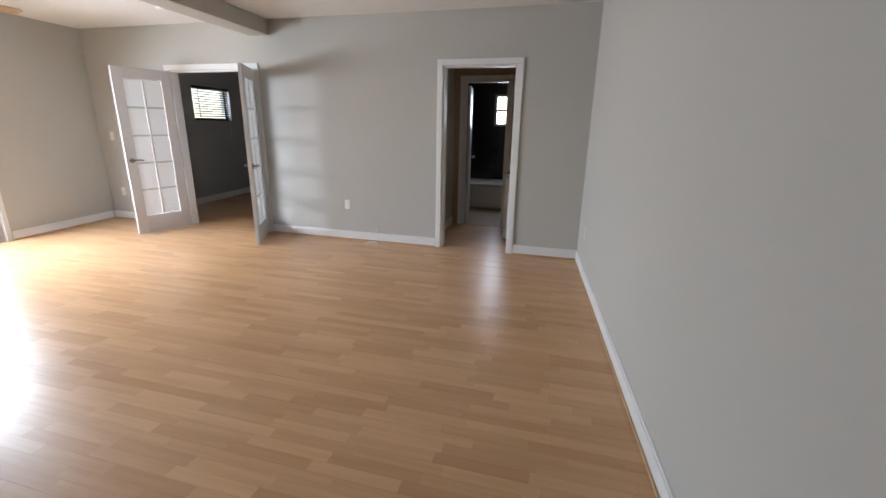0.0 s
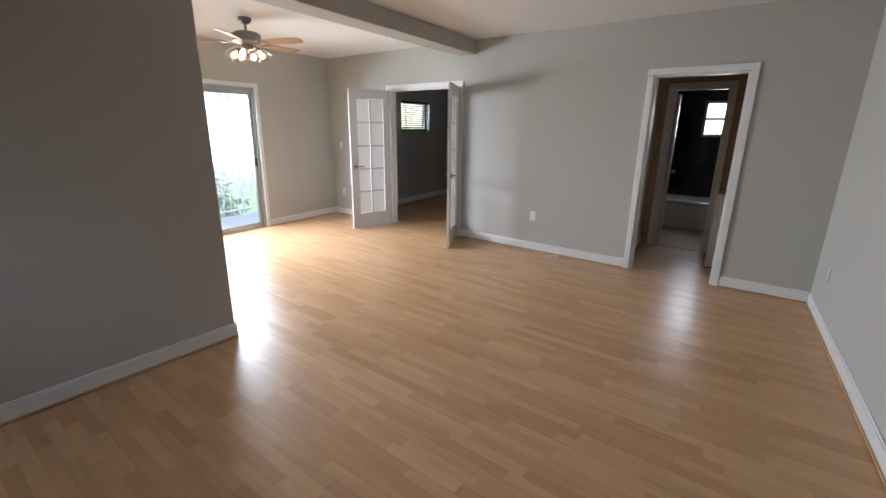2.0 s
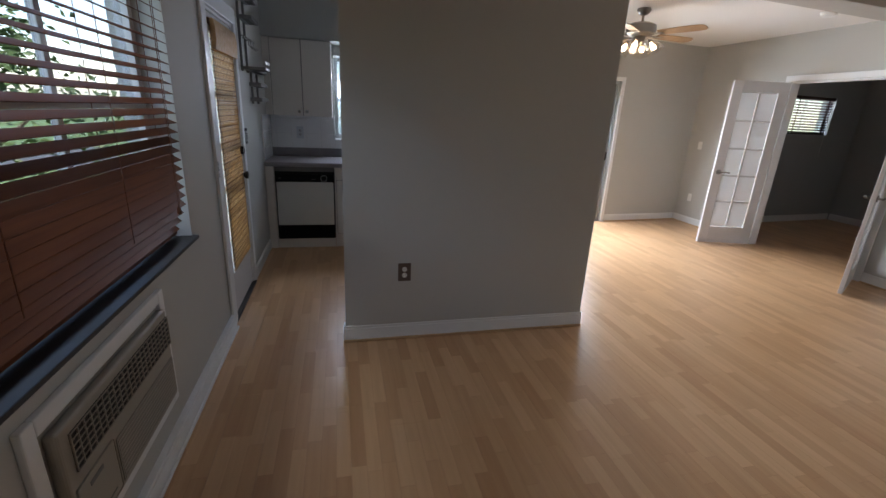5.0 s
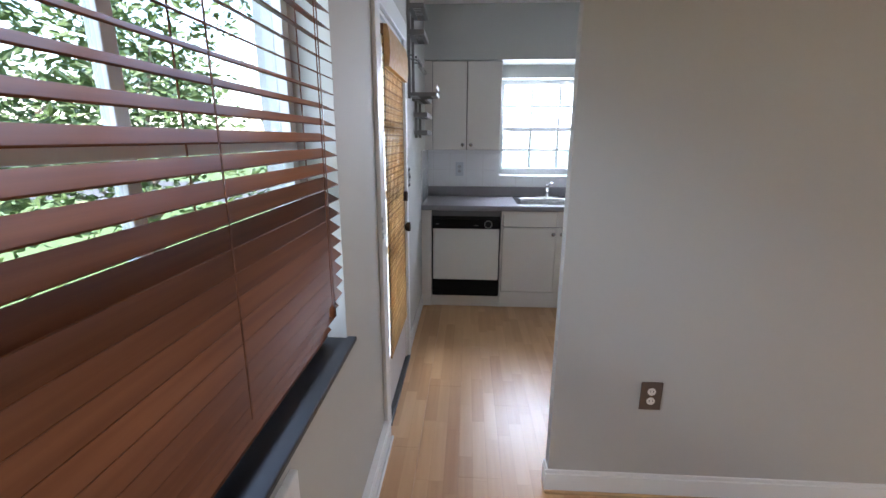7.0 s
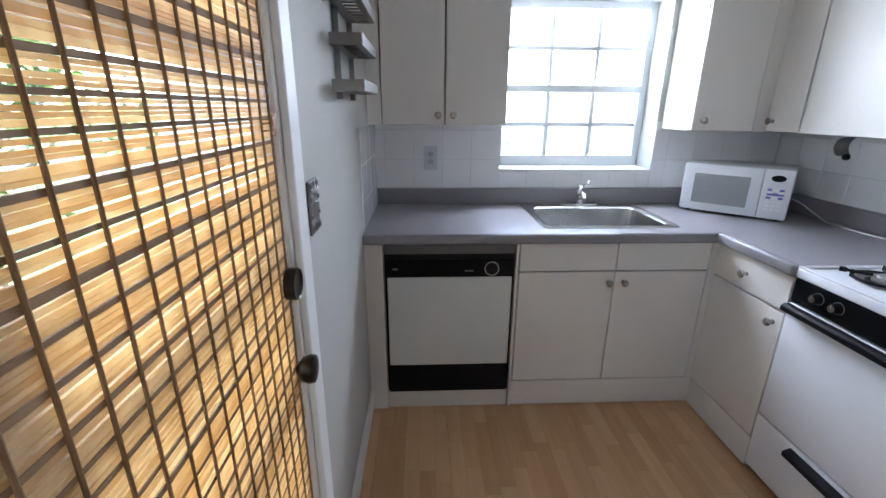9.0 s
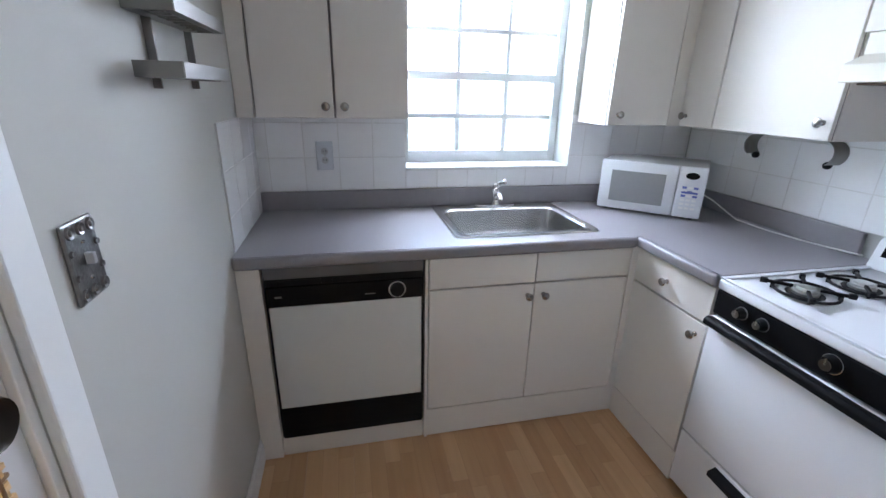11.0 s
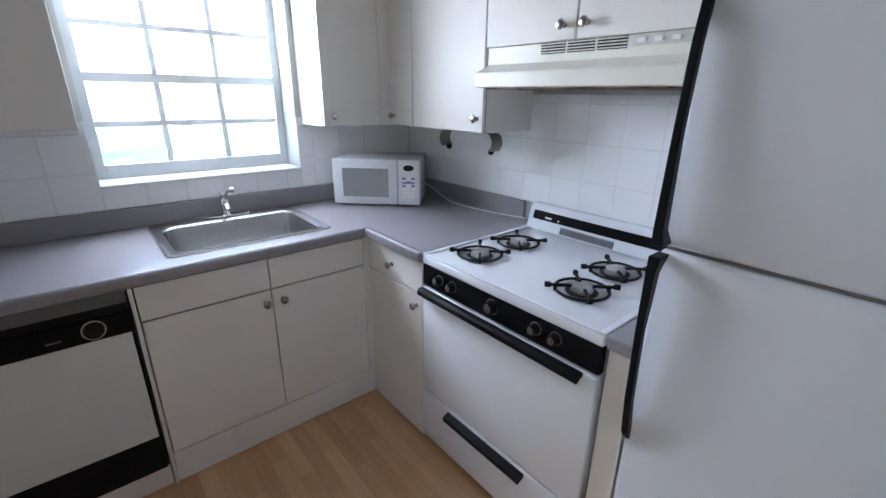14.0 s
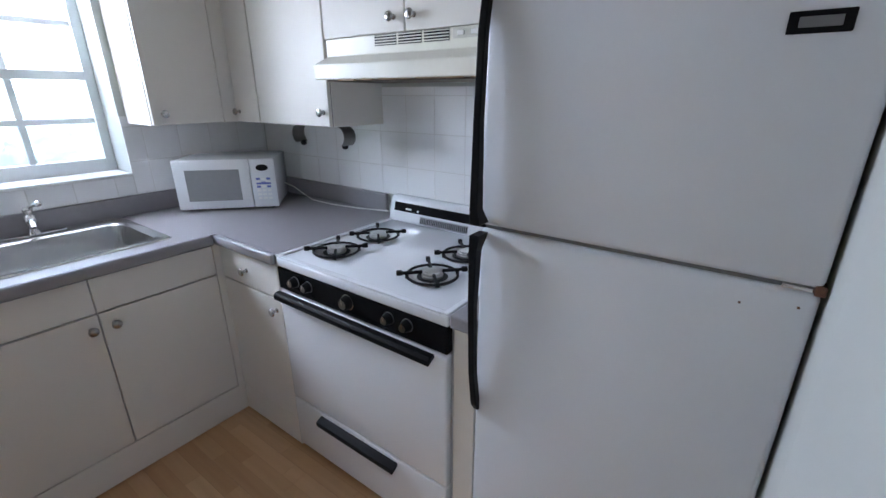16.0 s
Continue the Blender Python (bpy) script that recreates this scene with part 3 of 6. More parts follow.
# ---- french doors ----
def french_leaf(hinge, free, name, label, lever_side):
    """One ten-light leaf from its hinge to its free edge on the floor."""
    m, width = line_frame(hinge, free)
    z0, z1, th = 0.012, 2.035, 0.036
    ob = thing(name, (hinge[0], hinge[1], z0), label, "french door")
    def add(pname, a, b, bevel, mat, lab="", parent=None):
        return part(pname, merge(None, box(a, b, bevel), m), mat, parent or ob, lab)
    st, top, bot = 0.118, 0.125, 0.215
    add("stile", (0, -th / 2, z0), (st, th / 2, z1), 0.003, DOORW)
    add("stile", (width - st, -th / 2, z0), (width, th / 2, z1), 0.003, DOORW)
    add("top_rail", (st, -th / 2, z1 - top), (width - st, th / 2, z1), 0.002, DOORW)
    add("bottom_rail", (st, -th / 2, z0), (width - st, th / 2, z0 + bot), 0.002, DOORW)
    gx0, gx1, gz0, gz1 = st, width - st, z0 + bot, z1 - top
    bar = 0.022
    add("muntin", ((gx0 + gx1) / 2 - bar / 2, -0.012, gz0), ((gx0 + gx1) / 2 + bar / 2, 0.012, gz1), 0.003, DOORW)
    dz = (gz1 - gz0) / 5
    for k in range(1, 5):
        add("muntin", (gx0, -0.0125, gz0 + k * dz - bar / 2), (gx1, 0.0125, gz0 + k * dz + bar / 2), 0.003, DOORW)
    for k in range(5):
        for x0, x1 in ((gx0, (gx0 + gx1) / 2 - bar / 2), ((gx0 + gx1) / 2 + bar / 2, gx1)):
            glazing = add("pane", (x0 + 0.001, -0.003, gz0 + k * dz + bar / 2), (x1 - 0.001, 0.003, gz0 + (k + 1) * dz - bar / 2), 0, FROST, "frosted glass pane")
            glazing.visible_shadow = False
    LZ = 0.94
    hx = width - 0.06
    for s in (1, -1):
        y = s * th / 2
        bm = rod((hx, y, LZ), (hx, y + s * 0.012, LZ), 0.031, seg=18)
        rod((hx, y + s * 0.01, LZ), (hx, y + s * 0.05, LZ), 0.010, bm)
        tube([(hx, y + s * 0.048, LZ), (hx - 0.03, y + s * 0.052, LZ + 0.003), (hx - 0.075, y + s * 0.05, LZ + 0.004), (hx - 0.115, y + s * 0.046, LZ - 0.002)], 0.008, bm)
        part("lever_handle", merge(None, bm, m), LEVER, ob, "dark nickel lever handle", smooth=True)
    for z in (0.22, 1.02, 1.80):
        bm = rod((-0.006, -th / 2, z - 0.045), (-0.006, -th / 2, z + 0.045), 0.006)
        box((0.0, -th / 2 - 0.002, z - 0.045), (0.03, -th / 2 + 0.001, z + 0.045), 0, bm)
        part("hinge", merge(None, bm, m), NICKEL, ob, "nickel butt hinge")
    return ob


french_leaf((-6.44, FAR - 0.03), (-6.60, 3.84), "french_door", "open white ten-light french door with frosted panes", 1)
french_leaf((-5.17, FAR - 0.03), (-4.835, 3.875), "french_door", "second white french door leaf standing open into the room", -1)

# bathroom door, standing open
m, _ = line_frame((-2.755, HALL_Y + 0.105), (-2.83, HALL_Y + 0.60))
ob = thing("bathroom_door", (-2.755, HALL_Y + 0.1, 0.012), "white bathroom door standing open", "door")
part("door_panel", merge(None, box((0, -0.018, 0.012), (0.49, 0.018, 1.96), 0.003), m), DOORW, ob)
part("door_knob", merge(None, lathe([(0.02, 0), (0.02, 0.006), (0.009, 0.012), (0.009, 0.03), (0.024, 0.042), (0.026, 0.055), (0.015, 0.066)], Matrix.Translation((0.44, -0.018, 0.96)) @ Matrix.Rotation(radians(90), 4, 'X')), m), NICKEL, ob, smooth=True)

# bathtub and what the hall shows
bm = box((-3.28, 7.16, 0.006), (-1.52, 7.90, 0.42), 0.03)
ob = thing("bathtub", (-2.4, 7.5, 0.006), "white enamelled bathtub under the black tiled wall", "bathtub")
part("tub_body", bm, TUB, ob)
part("tub_rim", box((-3.285, 7.14, 0.41), (-1.515, 7.91, 0.45), 0.012), TUB, ob)
ob = thing("washing_machine", (-1.77, 5.4, 0.0), "white appliance standing in the hall niche", "appliance")
part("body", box((-2.09, 5.14, 0.012), (-1.50, 5.72, 0.82), 0.015), ENAMEL, ob)
part("top", box((-2.10, 5.13, 0.822), (-1.495, 5.73, 0.855), 0.012), ENAMEL, ob)
part("foot", box((-2.07, 5.16, 0.0), (-2.02, 5.21, 0.0125), 0.003), GREYP, ob)
part("foot", box((-2.07, 5.65, 0.0), (-2.02, 5.70, 0.0125), 0.003), GREYP, ob)
part("foot", box((-1.56, 5.4, 0.0), (-1.51, 5.46, 0.0125), 0.003), GREYP, ob)


# ---- windows ----
def plain_window(name, m, w, z0, z1, depth, cols, rows, mat, label, sash_split=True, bar=0.018, fr=0.04, pane=None, foot=0.04):
    """A window in local x along its wall, at local y = depth, from 0 to w."""
    ob = thing(name, m @ Vector((w / 2, depth, z0)), label, "window", kind="structure")
    def add(pname, a, b, bevel=0.002, mt=mat, lab=""):
        p = part(pname, merge(None, box(a, b, bevel), m), mt, ob, lab)
        return p
    d0, d1 = depth - 0.03, depth + 0.03
    add("window_frame", (0, d0, z0), (fr, d1, z1))
    add("window_frame", (w - fr, d0, z0), (w, d1, z1))
    add("window_frame", (fr, d0, z1 - fr), (w - fr, d1, z1))
    add("window_frame", (fr, d0, z0), (w - fr, d1, z0 + foot))
    zm = (z0 + z1) / 2
    zones = [(z0 + foot, zm - 0.02), (zm + 0.02, z1 - fr)] if sash_split else [(z0 + foot, z1 - fr)]
    if sash_split:
        add("meeting_rail", (fr, d0 - 0.004, zm - 0.02), (w - fr, d1, zm + 0.02))
    for a, b in zones:
        for k in range(1, cols):
            x = fr + (w - 2 * fr) * k / cols
            add("muntin", (x - bar / 2, depth - 0.012, a), (x + bar / 2, depth + 0.012, b), 0.002)
        for k in range(1, rows):
            z = a + (b - a) * k / rows
            add("muntin", (fr, depth - 0.0125, z - bar / 2), (w - fr, depth + 0.0125, z + bar / 2), 0.002)
        p = add("pane", (fr, depth - 0.003, a), (w - fr, depth + 0.003, b), 0, pane or PANE)
        p.visible_shadow = False
    return ob


m, _ = line_frame((SINK, KWIN[0]), (SINK, KWIN[1]))
kw = plain_window("window_kitchen", m, KWIN[1] - KWIN[0], KWIN[2], KWIN[3], 0.20, 3, 2, WINW, "white double-hung kitchen window with twelve panes", bar=0.025, foot=0.075)
bm = box((SINK - 0.169, KWIN[0] + 0.001, KWIN[2] + 0.0005), (SINK + 0.012, KWIN[1] - 0.001, KWIN[2] + 0.014), 0.004)
part("window_sill", bm, TRIM, kw, "white glossy sill")
# added sheet that puts haze over the bright view
haze = part("haze_sheet", box((SINK - 0.258, KWIN[0] + 0.005, KWIN[2] + 0.005), (SINK - 0.256, KWIN[1] - 0.005, KWIN[3] - 0.005)), HAZE, kw, "pale sheet added outside the pane as glare haze")
haze.visible_shadow = False
part("sash_latch", box((SINK - 0.166, -0.43, 1.60), (SINK - 0.15, -0.37, 1.612), 0.003), NICKEL, kw)
m, _ = line_frame((bed_west(BWIN[0]), BWIN[0]), (bed_west(BWIN[1]), BWIN[1]))
plain_window("window_bedroom", m, (BWIN[1] - BWIN[0]) * bs, BWIN[2], BWIN[3], 0.13, 2, 1, ALU, "small bedroom window behind a wooden blind", False)
m, _ = line_frame((BAWIN[0], BATH_Y), (BAWIN[1], BATH_Y))
plain_window("window_bath", m, BAWIN[1] - BAWIN[0], BAWIN[2], BAWIN[3], 0.06, 1, 1, ALU, "small bathroom window in black tile", True)
m, _ = line_frame((WINDOW[1], SOUTH), (WINDOW[0], SOUTH))
plain_window("window_south", m, WINDOW[1] - WINDOW[0], WINDOW[2], WINDOW[3], 0.15, 3, 1, WINW, "wide white window behind the wooden blind", True, bar=0.03, pane=TINTED)


# ---- sliding door to the balcony ----
m, _ = line_frame(*P_WEST)
s0, s1 = wy(SLIDE[0]), wy(SLIDE[1])
ob = thing("sliding_door", m @ Vector((s0, 0.08, 0.0)), "aluminium sliding glass door to the balcony", "sliding door", kind="structure")


def sl(pname, a, b, bevel=0.003, mt=ALU, lab=""):
    return part(pname, merge(None, box(a, b, bevel), m), mt, ob, lab)


sl("track", (s0, 0.02, 0.0), (s1, 0.16, 0.022))
sl("frame_head", (s0, 0.02, 1.985), (s1, 0.16, 2.028))
sl("frame_side", (s0, 0.02, 0.022), (s0 + 0.04, 0.16, 1.985))
sl("frame_side", (s1 - 0.04, 0.02, 0.022), (s1, 0.16, 1.985))
mid = (s0 + s1) / 2
for a, b, y in ((s0 + 0.04, mid + 0.03, 0.115), (mid - 0.03, s1 - 0.04, 0.06)):
    sl("stile", (a, y - 0.018, 0.024), (a + 0.045, y + 0.018, 1.983))
    sl("stile", (b - 0.045, y - 0.018, 0.024), (b, y + 0.018, 1.983))
    sl("rail", (a + 0.045, y - 0.018, 0.024), (b - 0.045, y + 0.018, 0.09))
    sl("rail", (a + 0.045, y - 0.018, 1.93), (b - 0.045, y + 0.018, 1.983))
    p = sl("pane", (a + 0.045, y - 0.003, 0.09), (b - 0.045, y + 0.003, 1.93), 0, PANE)
    p.visible_shadow = False
# thinner haze sheet, added to pale the view from the door
p = sl("haze_sheet", (mid - 0.03, 0.180, 0.03), (s1 - 0.04, 0.182, 1.98), 0, HAZE_THIN, "pale sheet added outside the pane as glare haze")
p.visible_shadow = False
sl("pull_handle", (s1 - 0.085, 0.015, 0.93), (s1 - 0.055, 0.042, 1.05), 0.006, BRONZE, "dark pull handle")
m2, _ = line_frame(*P_WEST)
single("trim_slider_head", strip_on(*P_WEST, s0 - 0.01, s1 + 0.055, -0.014, 0, 2.031, 2.085, 0.004), TRIM, m2 @ Vector((s0, 0, 2.03)), "white painted trim over the sliding door", "trim", kind="structure")
single("trim_slider_side", strip_on(*P_WEST, s1 + 0.001, s1 + 0.055, -0.014, 0, 0.002, 2.03, 0.004), TRIM, m2 @ Vector((s1, 0, 0)), "white painted trim beside the sliding door", "trim", kind="structure")
# ---- kitchen: base cabinets ----
FX = -6.722           # faces along the window side
FY = 0.085            # faces along the stove side
TOP = 0.93            # counter height


def knob(parent, p, way, mat=KNOBM):
    """A round cabinet knob at p that points along way."""
    m = Matrix.Translation(p) @ Vector(way).to_track_quat('Z', 'Y').to_matrix().to_4x4()
    return part("knob", lathe([(0.010, 0), (0.010, 0.003), (0.006, 0.006), (0.006, 0.016), (0.0145, 0.021), (0.0175, 0.026), (0.0145, 0.031), (0.004, 0.034)], m, seg=16), mat, parent, "round nickel knob", smooth=True)


def front(parent, a, b, name="door"):
    return part(name, box(a, b, 0.0025), CAB, parent)


# filler beside the dishwasher
ob = thing("narrow_cabinet", (-7.0, -1.51, 0.0), "narrow white filler cabinet between dishwasher and wall", "kitchen cabinet")
part("front_panel", box((FX - 0.02, SOUTH + 0.004, 0.003), (FX, -1.473, 0.888), 0.002), CAB, ob)
part("side_panel", box((SINK + 0.01, -1.488, 0.003), (FX - 0.021, -1.473, 0.888), 0.001), CAB, ob)
# sink cabinet
ob = thing("sink_cabinet", (-7.0, -0.4, 0.0), "white flat-front sink base cabinet with two doors", "kitchen cabinet")
part("body", box((SINK + 0.01, -0.848, 0.148), (FX - 0.021, 0.075, 0.745), 0.001), CABIN, ob, "cabinet body coloured dark as shade in the gaps")
part("toe_kick", box((SINK + 0.01, -0.848, 0.007), (FX - 0.004, 0.10, 0.150), 0.002), CAB, ob)
part("side_panel", box((SINK + 0.01, -0.862, 0.003), (FX, -0.849, 0.888), 0.001), CAB, ob)
d1 = front(ob, (FX - 0.02, -0.844, 0.157), (FX, -0.390, 0.741))
d2 = front(ob, (FX - 0.02, -0.386, 0.157), (FX, 0.055, 0.741))
knob(d1, (FX, -0.418, 0.69), (1, 0, 0))
knob(d2, (FX, -0.345, 0.69), (1, 0, 0))
front(ob, (FX - 0.02, -0.844, 0.748), (FX, -0.390, 0.885), "drawer_front")
front(ob, (FX - 0.02, -0.386, 0.748), (FX, 0.055, 0.885), "drawer_front")
# corner cabinet beside the stove
ob = thing("corner_cabinet", (-6.5, 0.4, 0.0), "white corner base cabinet with a drawer and a door", "kitchen cabinet")
part("body", box((FX, FY + 0.021, 0.148), (-6.30, STOVE_WALL - 0.01, 0.888), 0.001), CABIN, ob, "cabinet body coloured dark as shade in the gaps")
part("toe_kick", box((FX - 0.0035, FY + 0.004, 0.007), (-6.295, STOVE_WALL - 0.01, 0.150), 0.002), CAB, ob)
d1 = front(ob, (FX + 0.004, FY, 0.157), (-6.297, FY + 0.02, 0.726))
d2 = front(ob, (FX + 0.004, FY, 0.734), (-6.297, FY + 0.02, 0.878), "drawer_front")
knob(d1, (-6.335, FY, 0.675), (0, -1, 0))
knob(d2, (-6.52, FY, 0.805), (0, -1, 0))
part("corner_post", box((FX - 0.02, 0.057, 0.15), (FX + 0.003, FY + 0.02, 0.886), 0.001), CAB, ob)
# narrow filler between stove and fridge
ob = thing("filler_cabinet", (-5.44, 0.4, 0.0), "narrow white filler cabinet between stove and fridge", "kitchen cabinet")
part("body", box((-5.478, FY + 0.01, 0.003), (-5.405, STOVE_WALL - 0.01, 0.888), 0.002), CAB, ob)
part("counter_piece", box((-5.480, FY - 0.01, 0.889), (-5.402, STOVE_WALL - 0.01, TOP), 0.006), COUNTER, ob, "grey laminate counter strip")

# ---- worktop, an L with the sink let in ----
SX0, SX1, SY0, SY1 = -7.27, -6.83, -0.69, -0.085
ob = thing("worktop", (-7.0, -0.4, 0.889), "grey speckled laminate worktop with rolled edge", "worktop")
EDGE = FX + 0.024


def plate(xs, ys, solid, z0, z1):
    """A flat slab on a grid of cells, one closed shell; solid says which cells are there."""
    t = bmesh.new()
    pool = {}
    def v(x, y, z):
        if (x, y, z) not in pool:
            pool[(x, y, z)] = t.verts.new((x, y, z))
        return pool[(x, y, z)]
    def there(i, j):
        return 0 <= i < len(xs) - 1 and 0 <= j < len(ys) - 1 and solid((xs[i] + xs[i + 1]) / 2, (ys[j] + ys[j + 1]) / 2)
    for i in range(len(xs) - 1):
        for j in range(len(ys) - 1):
            if not there(i, j):
                continue
            a, b, c, d = xs[i], xs[i + 1], ys[j], ys[j + 1]
            t.faces.new((v(a, c, z1), v(b, c, z1), v(b, d, z1), v(a, d, z1)))
            t.faces.new((v(a, c, z0), v(a, d, z0), v(b, d, z0), v(b, c, z0)))
            for di, dj, e, f in ((-1, 0, (a, d), (a, c)), (1, 0, (b, c), (b, d)), (0, -1, (a, c), (b, c)), (0, 1, (b, d), (a, d))):
                if not there(i + di, j + dj):
                    t.faces.new((v(*e, z0), v(*f, z0), v(*f, z1), v(*e, z1)))
    return t


bm = plate([SINK + 0.004, SX0, SX1, EDGE - 0.018, -6.288], [SOUTH + 0.004, SY0, SY1, FY, STOVE_WALL - 0.004], lambda x, y: not (SX0 < x < SX1 and SY0 < y < SY1) and (x < EDGE - 0.018 or y > FY), 0.8895, TOP)
part("slab", bm, COUNTER, ob)
part("edge", box((EDGE - 0.0175, SOUTH + 0.004, 0.886), (EDGE, FY - 0.024, TOP + 0.0005), 0.012, seg=3), COUNTER, ob, smooth=True)
part("edge", box((EDGE - 0.0175, FY - 0.0235, 0.886), (-6.288, FY + 0.001, TOP + 0.0006), 0.010, seg=3), COUNTER, ob, "worn pale edge", smooth=True)
part("upstand", box((SINK + 0.003, SOUTH + 0.003, TOP + 0.0005), (SINK + 0.024, STOVE_WALL - 0.003, 1.025), 0.005), COUNTER, ob)
part("upstand", box((SINK + 0.0245, STOVE_WALL - 0.024, TOP + 0.0005), (-6.36, STOVE_WALL - 0.003, 1.025), 0.005), COUNTER, ob)

# ---- sink and tap ----
ob = thing("kitchen_sink", (-7.05, -0.39, 0.75), "stainless steel single-bowl sink set in the worktop", "sink")
t = bmesh.new()


def rounded(x0, y0, x1, y1, r, z, n=5):
    pts = []
    for cx, cy, a in ((x1 - r, y1 - r, 0), (x0 + r, y1 - r, 90), (x0 + r, y0 + r, 180), (x1 - r, y0 + r, 270)):
        for k in range(n + 1):
            g = radians(a + 90 * k / n)
            pts.append((cx + r * math.cos(g), cy + r * math.sin(g), z))
    return pts


loops = [rounded(SX0 - 0.062, SY0 - 0.030, SX1 + 0.028, SY1 + 0.032, 0.03, TOP + 0.001), rounded(SX0 - 0.058, SY0 - 0.026, SX1 + 0.024, SY1 + 0.028, 0.03, TOP + 0.007),
         rounded(SX0 + 0.022, SY0 + 0.002, SX1 - 0.010, SY1 - 0.002, 0.05, TOP + 0.006), rounded(SX0 + 0.030, SY0 + 0.010, SX1 - 0.018, SY1 - 0.010, 0.055, TOP - 0.002),
         rounded(SX0 + 0.045, SY0 + 0.025, SX1 - 0.03, SY1 - 0.025, 0.06, TOP - 0.175), rounded(SX0 + 0.075, SY0 + 0.055, SX1 - 0.06, SY1 - 0.055, 0.06, TOP - 0.19)]
rings = [[t.verts.new(p) for p in lp] for lp in loops]
for a, b in zip(rings, rings[1:]):
    for k in range(len(a)):
        t.faces.new((a[k], a[(k + 1) % len(a)], b[(k + 1) % len(b)], b[k]))
t.faces.new(rings[-1])
part("basin", t, STEEL, ob, smooth=True)
t = bmesh.new()
edge_out = [t.verts.new(p) for p in rounded(SX0 - 0.066, SY0 - 0.034, SX1 + 0.032, SY1 + 0.036, 0.032, TOP + 0.0012)]
edge_in = [t.verts.new(p) for p in rounded(SX0 - 0.058, SY0 - 0.026, SX1 + 0.024, SY1 + 0.028, 0.03, TOP + 0.0030)]
for k in range(len(edge_out)):
    t.faces.new((edge_out[k], edge_out[(k + 1) % len(edge_out)], edge_in[(k + 1) % len(edge_in)], edge_in[k]))
part("seal", t, GREYP, ob, "dark seal round the rim")
part("drain", lathe([(0.042, 0), (0.042, 0.004), (0.03, 0.003), (0.028, 0.001)], Matrix.Translation((-7.04, -0.39, TOP - 0.19))), CHROME, ob, smooth=True)
ob = thing("kitchen_tap", (-7.29, -0.385, TOP + 0.006), "small chrome tap on a wide base plate", "tap")
bm = prism([(-7.318, -0.36), (-7.318, -0.41), (-7.305, -0.475), (-7.29, -0.495), (-7.278, -0.475), (-7.268, -0.41), (-7.268, -0.36), (-7.278, -0.295), (-7.29, -0.275), (-7.305, -0.295)], 2, TOP + 0.007, TOP + 0.017, bevel=0.003)
part("base_plate", bm, CHROME, ob, smooth=True)
part("tap_body", lathe([(0.024, 0), (0.019, 0.012), (0.014, 0.028), (0.019, 0.040), (0.022, 0.056), (0.018, 0.072), (0.011, 0.080), (0.016, 0.092), (0.018, 0.103), (0.012, 0.113)], Matrix.Translation((-7.293, -0.385, TOP + 0.017))), CHROME, ob, smooth=True)
part("spout", tube([(-7.28, -0.387, TOP + 0.068), (-7.25, -0.391, TOP + 0.082), (-7.215, -0.395, TOP + 0.088), (-7.185, -0.399, TOP + 0.082), (-7.172, -0.401, TOP + 0.066)], 0.010), CHROME, ob, smooth=True)
bm = tube([(-7.293, -0.383, TOP + 0.118), (-7.278, -0.368, TOP + 0.135), (-7.262, -0.356, TOP + 0.142)], 0.0085)
merge(bm, lathe([(0.003, -0.014), (0.011, -0.009), (0.0145, 0.0), (0.011, 0.009), (0.003, 0.014)], Matrix.Translation((-7.258, -0.353, TOP + 0.142)), seg=14))
part("tap_lever", bm, CHROME, ob, "chrome lever with a ball end", smooth=True)

# ---- dishwasher ----
ob = thing("dishwasher", (-7.0, -1.165, 0.0), "built-in dishwasher with white door and black control strip", "dishwasher")
DX = FX + 0.012
part("body", box((SINK + 0.05, -1.466, 0.105), (FX - 0.03, -0.868, 0.884), 0.001), BLACK, ob)
part("door_edge", box((FX - 0.03, -1.466, 0.108), (FX - 0.004, -0.868, 0.884), 0.002), BLACK, ob)
part("top_strip", box((FX - 0.003, -1.464, 0.838), (DX - 0.004, -0.870, 0.884), 0.003), material("vent_strip_grey", (0.10, 0.10, 0.098), 0.4, vary=0.15), ob, "dark grey vent strip")
bm = box((FX - 0.003, -1.464, 0.808), (DX - 0.008, -0.870, 0.8375), 0.001)
part("latch_recess", bm, BLACK, ob)
part("vent_slot", box((DX - 0.0079, -1.41, 0.815), (DX - 0.004, -1.26, 0.832), 0.001), BLACK, ob)
part("latch", box((DX - 0.0079, -1.22, 0.812), (DX - 0.002, -1.11, 0.834), 0.002), BLACK, ob)
cp = part("control_panel", box((FX - 0.003, -1.462, 0.727), (DX, -0.872, 0.8075), 0.003), BLACKG, ob, "glossy black control strip")
mz = Matrix.Translation((DX, -0.975, 0.768)) @ Matrix.Rotation(radians(90), 4, 'Y')
part("dial_ring", lathe([(0.034, 0.0), (0.034, 0.003), (0.0305, 0.003), (0.0305, 0.0)], mz, seg=32), ALU, cp, "thin bright ring")
part("dial", lathe([(0.029, 0), (0.027, 0.012), (0.006, 0.014)], mz, seg=28), BLACK, cp, smooth=True)
part("marking", box((DX, -1.43, 0.764), (DX + 0.0006, -1.405, 0.772)), GREYP, cp, "small grey maker's mark")
part("marking", box((DX, -1.10, 0.755), (DX + 0.0006, -1.06, 0.760)), GREYP, cp)
part("door_panel", box((FX - 0.003, -1.455, 0.262), (DX - 0.004, -0.878, 0.7255), 0.003), material("dishwasher_white_panel", (0.62, 0.63, 0.60), 0.3, vary=0.03, scale=3), ob, "white enamel door panel")
